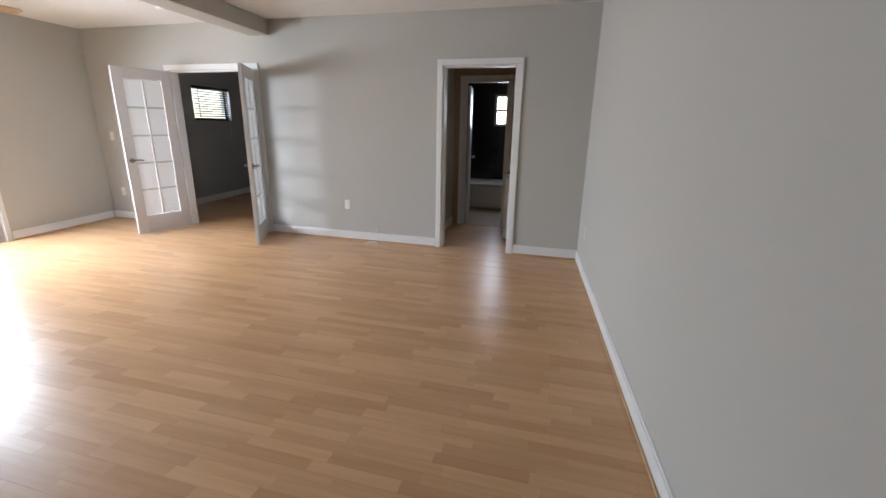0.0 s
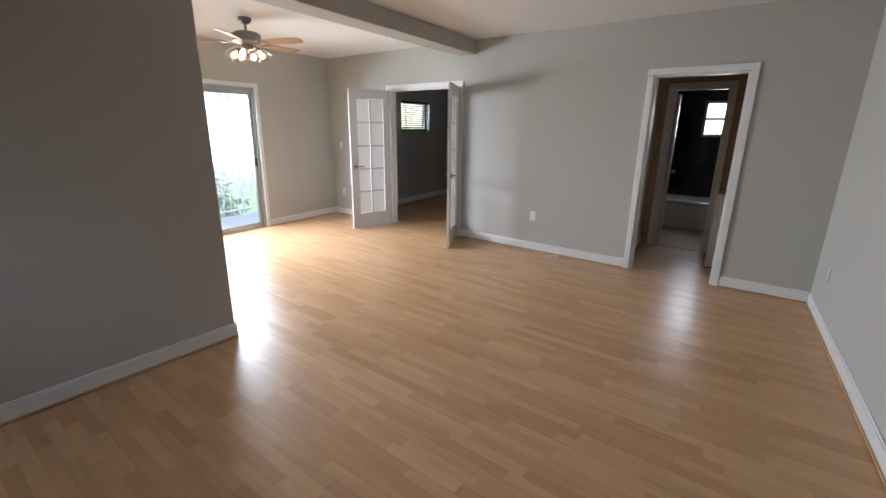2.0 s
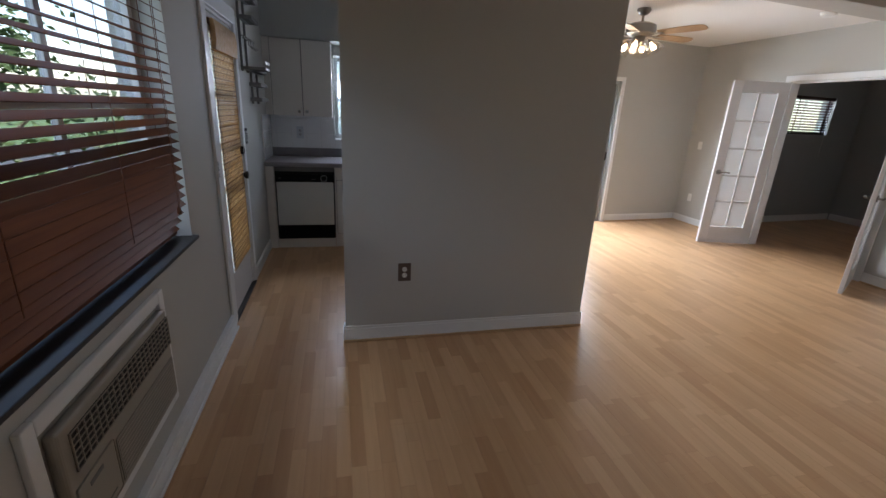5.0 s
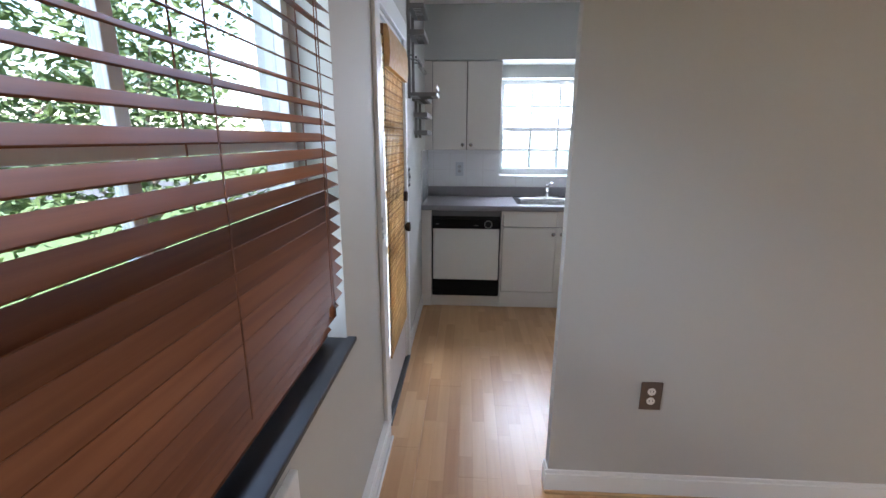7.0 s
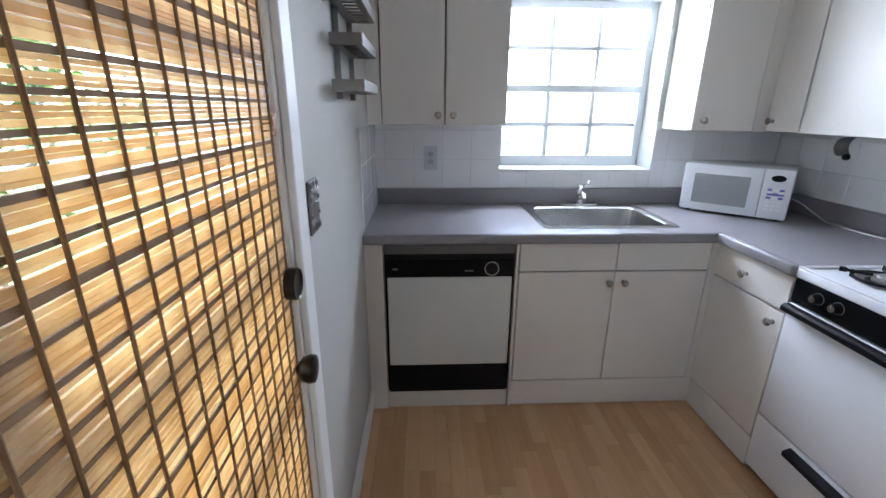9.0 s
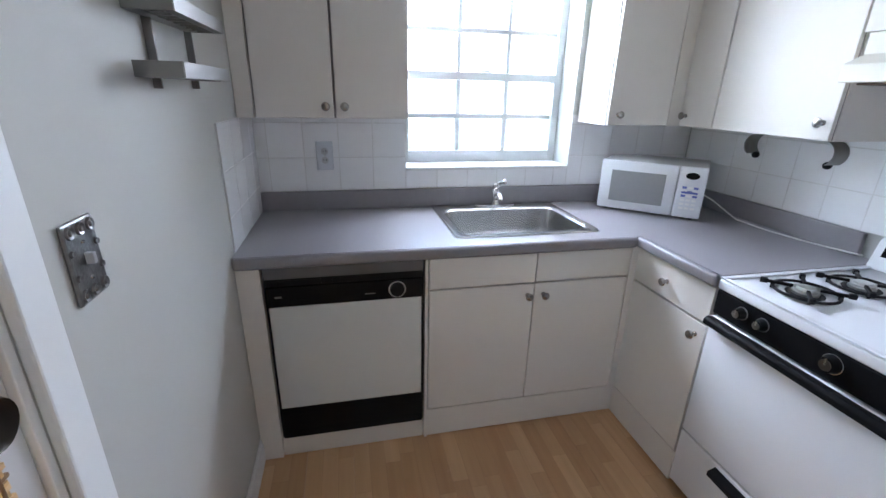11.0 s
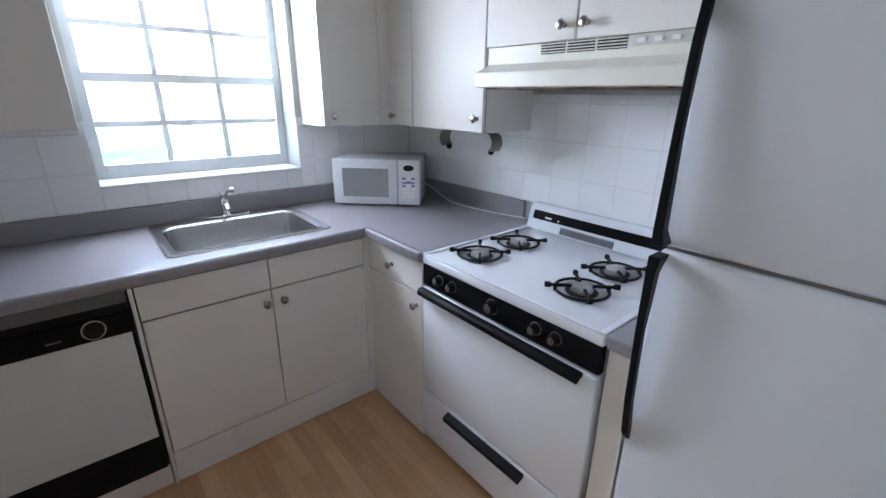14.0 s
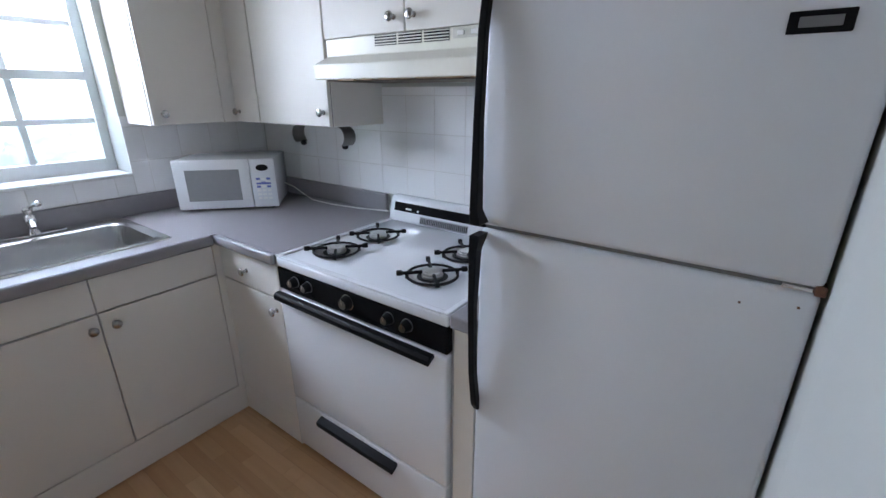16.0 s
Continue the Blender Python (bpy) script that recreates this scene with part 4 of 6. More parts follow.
part("lower_panel", box((FX - 0.003, -1.460, 0.108), (DX - 0.005, -0.873, 0.2605), 0.003), BLACK, ob, "black access panel")
part("kick_board", box((FX - 0.05, -1.47, 0.003), (FX - 0.012, -0.866, 0.1045), 0.002), CAB, ob)

# ---- wall cabinets ----
UX, UB, UT = -7.085, 1.385, 2.147
ob = thing("wall_cabinet", (-7.2, -1.2, UB), "white two-door wall cabinet beside the kitchen window", "wall cabinet", "kitchen wall cabinets")
part("body", box((SINK + 0.003, SOUTH + 0.003, UB), (UX - 0.021, -0.872, UT), 0.001), CAB, ob)
part("filler", box((UX - 0.02, SOUTH + 0.003, UB), (UX - 0.004, -1.492, UT), 0.001), CAB, ob)
# dark sheet behind the doors for the shade between them
part("gap_shade", box((UX - 0.0208, -1.49, UB + 0.002), (UX - 0.018, -0.874, UT - 0.002)), CABIN, ob)
d1 = front(ob, (UX - 0.0175, -1.484, UB + 0.003), (UX, -1.182, UT - 0.006))
d2 = front(ob, (UX - 0.0175, -1.173, UB + 0.003), (UX, -0.874, UT - 0.006))
knob(d1, (UX, -1.213, 1.433), (1, 0, 0))
knob(d2, (UX, -1.138, 1.433), (1, 0, 0))
UY = 0.47
ob = thing("wall_cabinet", (-7.2, 0.3, UB - 0.02), "white wall cabinet turning the corner by the window", "wall cabinet", "kitchen wall cabinets")
UB2 = 1.365
part("body", box((SINK + 0.003, 0.075, UB2), (UX - 0.021, STOVE_WALL - 0.003, UT), 0.001), CAB, ob)
part("gap_shade", box((UX - 0.0208, 0.08, UB2 + 0.002), (UX - 0.018, UY - 0.002, UT - 0.002)), CABIN, ob)
d1 = front(ob, (UX - 0.0175, 0.078, UB2 + 0.002), (UX, 0.40, UT - 0.006))
part("filler", box((UX - 0.0175, 0.404, UB2), (UX - 0.002, UY + 0.01, UT), 0.001), CAB, ob)
knob(d1, (UX, 0.125, 1.415), (1, 0, 0))
ob = thing("wall_cabinet", (-6.7, 0.65, UB2), "white wall cabinet beside the range hood", "wall cabinet", "kitchen wall cabinets")
part("body", box((UX - 0.018, UY + 0.021, UB2), (-6.37, STOVE_WALL - 0.003, UT), 0.001), CAB, ob)
part("gap_shade", box((UX + 0.002, UY + 0.018, UB2 + 0.002), (-6.374, UY + 0.0209, UT - 0.002)), CABIN, ob)
d1 = front(ob, (UX + 0.001, UY, UB2 + 0.002), (-6.885, UY + 0.0175, UT - 0.006))
d2 = front(ob, (-6.878, UY, UB2 + 0.002), (-6.373, UY + 0.0175, UT - 0.006))
knob(d1, (-7.05, UY, 1.415), (0, -1, 0))
knob(d2, (-6.405, UY, 1.425), (0, -1, 0))
ob = thing("wall_cabinet", (-5.95, 0.65, 1.70), "white two-door cabinet above the range hood", "wall cabinet", "kitchen wall cabinets")
part("body", box((-6.368, UY + 0.021, 1.70), (-5.53, STOVE_WALL - 0.003, UT), 0.001), CAB, ob)
part("gap_shade", box((-6.364, UY + 0.018, 1.702), (-5.534, UY + 0.0209, UT - 0.002)), CABIN, ob)
d1 = front(ob, (-6.366, UY, 1.702), (-5.950, UY + 0.0175, UT - 0.006))
d2 = front(ob, (-5.942, UY, 1.702), (-5.532, UY + 0.0175, UT - 0.006))
knob(d1, (-5.995, UY, 1.75), (0, -1, 0))
knob(d2, (-5.905, UY, 1.75), (0, -1, 0))

# ---- range hood ----
HX0, HX1 = -6.338, -5.535
ob = thing("range_hood", (-5.94, 0.6, 1.548), "off-white range hood with slotted vents above the stove", "range hood")
HOODM = material("hood_ivory_enamel", (0.69, 0.665, 0.575), 0.34, vary=0.11, scale=9)
part("hood_body", prism([(0.385, 1.551), (0.385, 1.605), (0.455, 1.635), (0.455, 1.698), (STOVE_WALL - 0.004, 1.698), (STOVE_WALL - 0.004, 1.551)], 0, HX0, HX1, bevel=0.004), HOODM, ob)
for k in range(3):
    x0 = -6.075 + k * 0.112
    v = part("vent", box((x0, 0.4535, 1.661), (x0 + 0.102, 0.456, 1.697), 0.001), BLACK, ob, "dark vent slots")
    for j in range(4):
        part("louvre", box((x0, 0.451, 1.664 + j * 0.009), (x0 + 0.102, 0.4545, 1.6675 + j * 0.009)), HOODM, v)
part("switch_plate", box((-5.735, 0.4525, 1.665), (-5.56, 0.456, 1.695), 0.001), material("hood_switch_plate", (0.55, 0.53, 0.47), 0.35, vary=0.04), ob)
for k in range(3):
    part("switch", box((-5.715 + k * 0.05, 0.447, 1.673), (-5.69 + k * 0.05, 0.453, 1.687), 0.002), PLATEW, ob)
part("grease_filter", box((HX0 + 0.04, 0.41, 1.544), (HX1 - 0.04, 0.74, 1.5505), 0.001), material("greasy_filter", (0.10, 0.07, 0.045), 0.5, metal=0.4, vary=0.4, scale=30), ob, "stained metal filter")

STAIN = material("hood_grease_stain", (0.30, 0.19, 0.09), 0.5, vary=0.6, scale=45)
rng = random.Random(12)
t = bmesh.new()
x = HX0 + 0.13
while x < HX1 - 0.05:
    w = rng.uniform(0.02, 0.07)
    box((x, 0.3865, 1.5515 - rng.uniform(0.003, 0.006)), (x + w, 0.3865 + rng.uniform(0.008, 0.022), 1.5509), 0.001, t)
    x += w + rng.choice((0.001, 0.001, 0.03))
st = part("grease_drip", t, STAIN, ob, "brown grease crust under the lip")
st["kind"] = "stuff"

# ---- gas stove ----
X0, X1, YF, YB = -6.286, -5.486, FY - 0.005, STOVE_WALL - 0.012
ob = thing("gas_stove", (-5.88, 0.42, 0.0), "white four-burner gas stove with black front panel", "stove")
part("body", box((X0 + 0.004, YF + 0.03, 0.02), (X1 - 0.004, YB, 0.893), 0.004), ENAMEL, ob)
t = box((X0, YF - 0.004, 0.885), (X1, YB - 0.05, 0.922), 0.008, seg=3)
part("cooktop", t, ENAMEL, ob, smooth=True)
for a, b in (((X0, YF - 0.002, 0.9215), (X0 + 0.022, YB - 0.06, 0.930)), ((X1 - 0.022, YF - 0.002, 0.9215), (X1, YB - 0.06, 0.930)), ((X0 + 0.0225, YF - 0.004, 0.9215), (X1 - 0.0225, YF + 0.018, 0.929))):
    part("cooktop_rim", box(a, b, 0.004), ENAMEL, ob)
part("backguard", prism([(YB - 0.078, 0.922), (YB - 0.052, 1.022), (YB - 0.035, 1.04), (YB, 1.04), (YB, 0.922)], 0, X0, X1, bevel=0.008), ENAMEL, ob)
bg = part("backguard_strip", prism([(YB - 0.0665, 0.972), (YB - 0.0565, 1.012), (YB - 0.0515, 1.012), (YB - 0.0615, 0.972)], 0, X0 + 0.03, X1 - 0.01), BLACKG, ob, "black strip along the back")
part("badge", prism([(YB - 0.0650, 0.983), (YB - 0.0630, 0.990), (YB - 0.062, 0.989), (YB - 0.064, 0.982)], 0, X0 + 0.10, X0 + 0.135), ENAMEL, bg)
part("indicator", prism([(YB - 0.0658, 0.980), (YB - 0.0638, 0.987), (YB - 0.062, 0.986), (YB - 0.064, 0.979)], 0, X0 + 0.17, X0 + 0.178), ENAMEL, bg)
def guard_y(z):
    """The sloping face of the backguard at height z."""
    return YB - 0.078 + (z - 0.922) * 0.26


vt = part("oven_vent", prism([(guard_y(0.929) - 0.0015, 0.929), (guard_y(0.962) - 0.0015, 0.962), (guard_y(0.962) + 0.003, 0.962), (guard_y(0.929) + 0.003, 0.929)], 0, -6.095, -5.83), material("oven_vent_grey", (0.30, 0.30, 0.31), 0.45, vary=0.05), ob, "slotted grey oven vent")
for k in range(26):
    part("slot", prism([(guard_y(0.934) - 0.0025, 0.934), (guard_y(0.957) - 0.0025, 0.957), (guard_y(0.957), 0.957), (guard_y(0.934), 0.934)], 0, -6.089 + k * 0.01, -6.084 + k * 0.01), BLACK, vt)
DRIP = material("burner_worn_steel", (0.62, 0.61, 0.60), 0.32, metal=1.0, vary=0.2, scale=40)


def burner(x, y):
    at_ = Matrix.Translation((x, y, 0.9225))
    b = part("burner", lathe([(0.080, 0.0), (0.082, 0.003), (0.076, 0.0045), (0.056, 0.0022), (0.050, 0.0006)], at_, seg=28), DRIP, ob, "steel drip bowl", smooth=True)
    part("burner_well", lathe([(0.0525, 0.0018), (0.0525, 0.0026), (0.020, 0.0027)], at_, seg=28), BLACK, b, "dark burner opening")
    part("burner_cap", lathe([(0.036, 0.0028), (0.037, 0.011), (0.032, 0.013), (0.031, 0.018), (0.026, 0.0195), (0.024, 0.025), (0.017, 0.0265), (0.006, 0.027)], at_, seg=24), DRIP, b, "stepped aluminium burner head")
    bm = tube([(x + 0.086 * math.cos(a), y + 0.086 * math.sin(a), 0.933) for a in [2 * math.pi * k / 28 for k in range(29)]], 0.0048)
    for k in range(4):
        a = math.pi / 4 + k * math.pi / 2
        g = box((0.034, -0.0045, 0.939), (0.112, 0.0045, 0.949), 0.0015)
        box((0.080, -0.0038, 0.9235), (0.091, 0.0038, 0.944), 0.001, g)
        box((0.100, -0.0075, 0.937), (0.120, 0.0075, 0.953), 0.002, g)
        merge(bm, g, Matrix.Translation((x, y, 0)) @ Matrix.Rotation(a, 4, 'Z'))
    part("grate", bm, IRON, b, "black iron pan grate")


for x, y in ((-6.13, 0.245), (-6.13, 0.475), (-5.685, 0.27), (-5.70, 0.50)):
    burner(x, y)
cpn = part("control_panel", box((X0 + 0.003, YF - 0.002, 0.794), (X1 - 0.003, YF + 0.028, 0.8845), 0.005), BLACKG, ob, "glossy black control panel")
for x, r in ((-6.175, 0.020), (-6.10, 0.020), (-5.895, 0.026), (-5.71, 0.020), (-5.635, 0.020)):
    mk = Matrix.Translation((x, YF - 0.002, 0.846)) @ Matrix.Rotation(radians(90), 4, 'X')
    k = part("control_knob", lathe([(r, 0), (r, 0.006), (r * 0.85, 0.018), (r * 0.8, 0.026), (r * 0.3, 0.027)], mk, seg=20), BLACK, cpn, smooth=True)
    part("knob_trim", lathe([(r * 1.08, 0.0), (r * 1.08, 0.003), (r * 0.98, 0.0035)], mk, seg=24), CHROME if r > 0.024 else GREYP, k)
    part("knob_cap", lathe([(r * 0.62, 0.0265), (r * 0.60, 0.0285), (r * 0.2, 0.029)], mk, seg=18), LEVER, k, "worn metal cap", smooth=True)
    part("pointer", box((x - 0.0025, YF - 0.0315, 0.846), (x + 0.0025, YF - 0.0275, 0.846 + r * 0.75)), NICKEL, k)
od = part("oven_door", box((X0 + 0.004, YF - 0.006, 0.292), (X1 - 0.004, YF + 0.029, 0.786), 0.008, seg=3), ENAMEL, ob, "white enamel oven door", smooth=True)
part("oven_handle", prism([(YF - 0.036, 0.757), (YF - 0.036, 0.775), (YF - 0.026, 0.7855), (YF - 0.005, 0.7855), (YF - 0.005, 0.773), (YF - 0.022, 0.765)], 0, X0 + 0.006, X1 - 0.045, bevel=0.003), BLACK, od, "long black handle")
dr = part("broiler_drawer", box((X0 + 0.004, YF - 0.005, 0.04), (X1 - 0.004, YF + 0.029, 0.285), 0.006, seg=3), ENAMEL, ob, smooth=True)
part("drawer_handle", prism([(YF - 0.035, 0.238), (YF - 0.035, 0.258), (YF - 0.004, 0.271), (YF - 0.004, 0.255)], 0, -6.11, -5.70, bevel=0.003), BLACK, dr, "black drawer handle")
for x in (X0 + 0.05, X1 - 0.05):
    for y in (YF + 0.06, YB - 0.06):
        part("foot", rod((x, y, 0.0), (x, y, 0.025), 0.018), BLACK, ob)

# ---- refrigerator ----
RUST = material("rust_brown", (0.10, 0.04, 0.02), 0.7, vary=0.3, scale=200)
RX0, RX1, RY = -5.392, -4.752, 0.075
ob = thing("refrigerator", (-5.08, 0.42, 0.0), "white two-door refrigerator with long black side handles", "refrigerator")
part("body", box((RX0 + 0.006, RY + 0.052, 0.03), (RX1 - 0.006, STOVE_WALL - 0.03, 1.74), 0.006), FRIDGE, ob)
part("gasket", box((RX0 + 0.012, RY + 0.04, 0.05), (RX1 - 0.004, RY + 0.0515, 1.735), 0.002), BLACK, ob, "dark rubber door gasket")
fd = part("freezer_door", box((RX0, RY, 1.205), (RX1, RY + 0.04, 1.745), 0.012, seg=3), FRIDGE, ob, smooth=True)
ld = part("lower_door", box((RX0, RY, 0.06), (RX1, RY + 0.04, 1.196), 0.012, seg=3), FRIDGE, ob, smooth=True)
part("divider", box((RX0 + 0.01, RY + 0.012, 1.1965), (RX1 - 0.01, RY + 0.039, 1.2045), 0.001), GREYP, ob, "grey strip between the doors")
part("hinge", box((RX1 - 0.055, RY + 0.002, 1.1970), (RX1 - 0.012, RY + 0.03, 1.2042), 0.002), NICKEL, ob, "metal hinge")
part("hinge_end", box((RX1 - 0.0118, RY - 0.002, 1.193), (RX1 + 0.004, RY + 0.03, 1.211), 0.003), RUST, ob, "rusty hinge end")
for x, z in ((RX1 - 0.105, 1.155), (RX1 - 0.025, 1.168)):
    part("screw_hole", lathe([(0.0024, 0), (0.0024, 0.0012), (0.001, 0.0013)], Matrix.Translation((x, RY, z)) @ Matrix.Rotation(radians(90), 4, "X"), seg=10), RUST, ld, "small rusty screw hole")
part("lower_grille", box((RX0 + 0.01, RY + 0.03, 0.004), (RX1 - 0.01, RY + 0.06, 0.055), 0.003), GREYP, ob)


def long_handle(parent, pts, lab):
    """A flat bar that stands away from the door, wide at one end."""
    t = bmesh.new()
    rows = []
    for z, y, x0, x1, d in pts:
        rows.append([t.verts.new(p) for p in ((x0, y, z), (x1, y, z), (x1, y + d, z), (x0, y + d, z))])
    for a, b in zip(rows, rows[1:]):
        for k in range(4):
            t.faces.new((a[k], a[(k + 1) % 4], b[(k + 1) % 4], b[k]))
    t.faces.new(rows[0])
    t.faces.new(rows[-1][::-1])
    bmesh.ops.recalc_face_normals(t, faces=t.faces)
    bmesh.ops.bevel(t, geom=t.edges[:], offset=0.003, segments=2, profile=0.5, affect='EDGES')
    part("door_handle", t, BLACK, parent, lab)


H0, H1 = RX0 - 0.002, RX0 + 0.015
long_handle(ld, [(0.665, RY - 0.006, H0, H0 + 0.018, 0.012), (0.69, RY - 0.020, H0, H0 + 0.018, 0.024), (0.80, RY - 0.036, H0, H0 + 0.018, 0.02), (1.0, RY - 0.046, H0, H1, 0.022), (1.15, RY - 0.048, H0, H1 + 0.004, 0.03), (1.19, RY - 0.046, H0, H1 + 0.01, 0.048)], "long black handle")
long_handle(fd, [(1.214, RY - 0.046, H0, H1 + 0.01, 0.048), (1.25, RY - 0.048, H0, H1 + 0.004, 0.03), (1.45, RY - 0.04, H0, H1, 0.022), (1.62, RY - 0.03, H0, H0 + 0.018, 0.02), (1.70, RY - 0.016, H0, H0 + 0.018, 0.02), (1.73, RY - 0.005, H0, H0 + 0.018, 0.012)], "long black handle")
bd = part("badge", box((-4.885, RY - 0.004, 1.582), (-4.81, RY + 0.001, 1.612), 0.002), BLACKG, fd, "black maker's badge")
part("badge_plate", box((-4.872, RY - 0.0055, 1.590), (-4.823, RY - 0.0035, 1.604), 0.001), GREYP, bd)
# ---- microwave and kitchen wall things ----
mw = Matrix.Translation((-7.204, 0.157, TOP)) @ Matrix.Rotation(radians(46), 4, 'Z')
ob = thing("microwave", (-7.16, 0.5, TOP), "white countertop microwave set across the corner", "microwave")


def mwp(name, a, b, bevel, mat, parent=None, lab="", smooth=False):
    return part(name, merge(None, box(a, b, bevel, seg=3), mw), mat, parent or ob, lab, smooth)


W, D, H = 0.482, 0.35, 0.262
mwp("casing", (0.004, 0.022, 0.012), (W - 0.004, D, H - 0.002), 0.008, ENAMEL, smooth=True)
md = mwp("door", (0, 0, 0.012), (W * 0.745, 0.0215, H), 0.008, ENAMEL, smooth=True)
mwp("door_window", (0.055, -0.0015, 0.055), (W * 0.745 - 0.05, 0.001, H - 0.05), 0.0008, material("microwave_window_grey", (0.27, 0.275, 0.28), 0.25, vary=0.05, scale=60), md, "grey meshed window")
mp_ = mwp("control_panel", (W * 0.745 + 0.002, 0.0015, 0.012), (W, 0.0215, H), 0.007, ENAMEL, smooth=True)
dsp = lathe([(0.030, 0.0), (0.028, 0.003), (0.004, 0.0035)], Matrix.Diagonal((1, 1, 0.55, 1)) @ Matrix.Rotation(radians(90), 4, 'X'), seg=24)
part("display", merge(None, dsp, mw @ Matrix.Translation((W * 0.873, 0.0015, H - 0.045))), BLACKG, mp_, "dark oval display")
BLUE = material("keypad_blue_print", (0.12, 0.15, 0.42), 0.5)
for r in range(6):
    for c in range(3):
        mwp("key", (W * 0.80 + c * 0.025, 0.0, 0.055 + r * 0.02), (W * 0.80 + c * 0.025 + 0.019, 0.0016, 0.066 + r * 0.02), 0.0005, PLATEW if r < 3 else (BLUE if (r + c) % 2 else PLATEW), mp_)
mwp("sticker", (W * 0.80, -0.0004, 0.132), (W * 0.80 + 0.07, 0.0012, 0.142), 0, BLUE, mp_, "blue printed label")
for x in (0.04, W - 0.04):
    for y in (0.05, D - 0.04):
        part("foot", merge(None, rod((x, y, 0), (x, y, 0.0135), 0.012), mw), BLACK, ob)
q = mw @ Vector((W, 0.25, 0.09))
pts = [q, q + Vector((0.05, 0.02, -0.02)), (-6.95, 0.70, TOP + 0.05), (-6.85, 0.705, TOP + 0.012), (-6.70, 0.715, TOP + 0.006), (-6.52, 0.74, TOP + 0.006), (-6.42, 0.755, TOP + 0.010), (-6.335, 0.765, TOP + 0.014)]
fine = []
for a, b in zip(pts, pts[1:]):
    for k in range(6):
        fine.append(Vector(a).lerp(Vector(b), k / 6))
single("power_cord", tube(fine + [Vector(pts[-1])], 0.0035), PLATEW, (-6.7, 0.7, TOP), "white power cord lying along the worktop", "cable", smooth=True)

ob = thing("paper_towel_holder", (-6.61, 0.62, 1.36), "brushed metal paper towel holder under the cabinet", "towel holder")
part("mounting_plate", box((-6.75, 0.585, 1.358), (-6.47, 0.655, 1.3645), 0.002), RACK, ob)
for x, s in ((-6.755, -1), (-6.465, 1)):
    t = bmesh.new()
    prof = [(0.0, 0.0)] + [(s * 0.046 * math.sin(a), -0.046 + 0.046 * math.cos(a)) for a in [radians(k) for k in range(15, 165, 15)]]
    prev = None
    for u, w in prof:
        ring = [t.verts.new((x + u, 0.585 + e, 1.3575 + w)) for e in (0, 0.07)] + [t.verts.new((x + u * 0.93, 0.585 + e, 1.3575 + w * 0.95 - 0.001)) for e in (0.07, 0)]
        if prev:
            for k in range(4):
                t.faces.new((prev[k], prev[(k + 1) % 4], ring[(k + 1) % 4], ring[k]))
        else:
            t.faces.new(ring)
        prev = ring
    t.faces.new(prev[::-1])
    part("arm", t, RACK, ob, smooth=True)
    part("end_knob", lathe([(0.004, -0.014), (0.012, -0.010), (0.016, 0.0), (0.012, 0.010), (0.004, 0.014)], Matrix.Translation((x + s * 0.008, 0.62, 1.268)), seg=14), BLACK, ob, "black ball end", smooth=True)


def outlet(p, axis, side, plate, face, label, w=0.072, h=0.116, name="wall_outlet", slots=True, switch=False):
    """A cover plate at p on a wall whose normal runs along axis."""
    ob = thing(name, p, label, "light switch" if switch else "outlet")
    m = Matrix.Translation(p) @ Matrix.Rotation({('x', 1): radians(90), ('x', -1): radians(-90), ('y', 1): radians(180), ('y', -1): 0}[(axis, side)], 4, 'Z')
    pl = part("cover_plate", merge(None, box((-w / 2, -0.006, -h / 2), (w / 2, -0.0005, h / 2), 0.0025), m), plate, ob)
    if switch:
        part("toggle", merge(None, box((-0.006, -0.016, -0.010), (0.006, -0.006, 0.012), 0.002), m), face, ob)
    else:
        for z in (0.021, -0.021):
            f = part("socket", merge(None, lathe([(0.0165, 0), (0.0165, 0.002), (0.004, 0.0021)], Matrix.Translation((0, -0.006, z)) @ Matrix.Rotation(radians(90), 4, 'X'), seg=16), m), face, ob)
            for x in (-0.006, 0.006):
                part("slot", merge(None, box((x - 0.001, -0.0086, z - 0.002), (x + 0.001, -0.0079, z + 0.006)), m), BLACK, f)
    part("screw", merge(None, rod((0, -0.0055, 0), (0, -0.0072, 0), 0.003, seg=8), m), NICKEL, pl)
    return ob


outlet((SINK + 0.012, -1.243, 1.197), 'x', 1, PLATEG, SOCKET, "pale grey double outlet in the tiled wall", 0.078, 0.135)
outlet((-3.978, FAR, 0.45), 'y', -1, PLATEW, PLATEW, "white wall outlet above the baseboard")
outlet((-7.605, FAR, 0.41), 'y', -1, PLATEW, PLATEW, "white wall outlet near the corner")
outlet((-7.625, FAR, 1.20), 'y', -1, PLATEW, PLATEW, "white light switch near the french door", name="light_switch", switch=True)
outlet((PART_X, -0.406, 0.484), 'x', 1, PLATEB, PLATEW, "brown outlet plate with white sockets", 0.085, 0.125)
ex = east(4.05)
outlet((ex, 4.05, 0.42), 'x', -1, PLATEW, PLATEW, "white wall outlet on the long wall")
# ornate switch plate beside the garden door
ob = thing("switch_plate", (-5.92, SOUTH, 1.235), "ornate pewter switch plate with a small toggle", "light switch")
pl = part("cover_plate", box((-5.963, SOUTH + 0.0005, 1.169), (-5.877, SOUTH + 0.008, 1.301), 0.004), PEWTER, ob)
for x in (-5.948, -5.92, -5.892):
    for z in (1.184, 1.286):
        part("rosette", lathe([(0.011, 0), (0.0095, 0.004), (0.005, 0.002), (0.003, 0.005)], Matrix.Translation((x, SOUTH + 0.0075, z)) @ Matrix.Rotation(radians(-90), 4, 'X'), seg=12), PEWTER, pl, smooth=True)
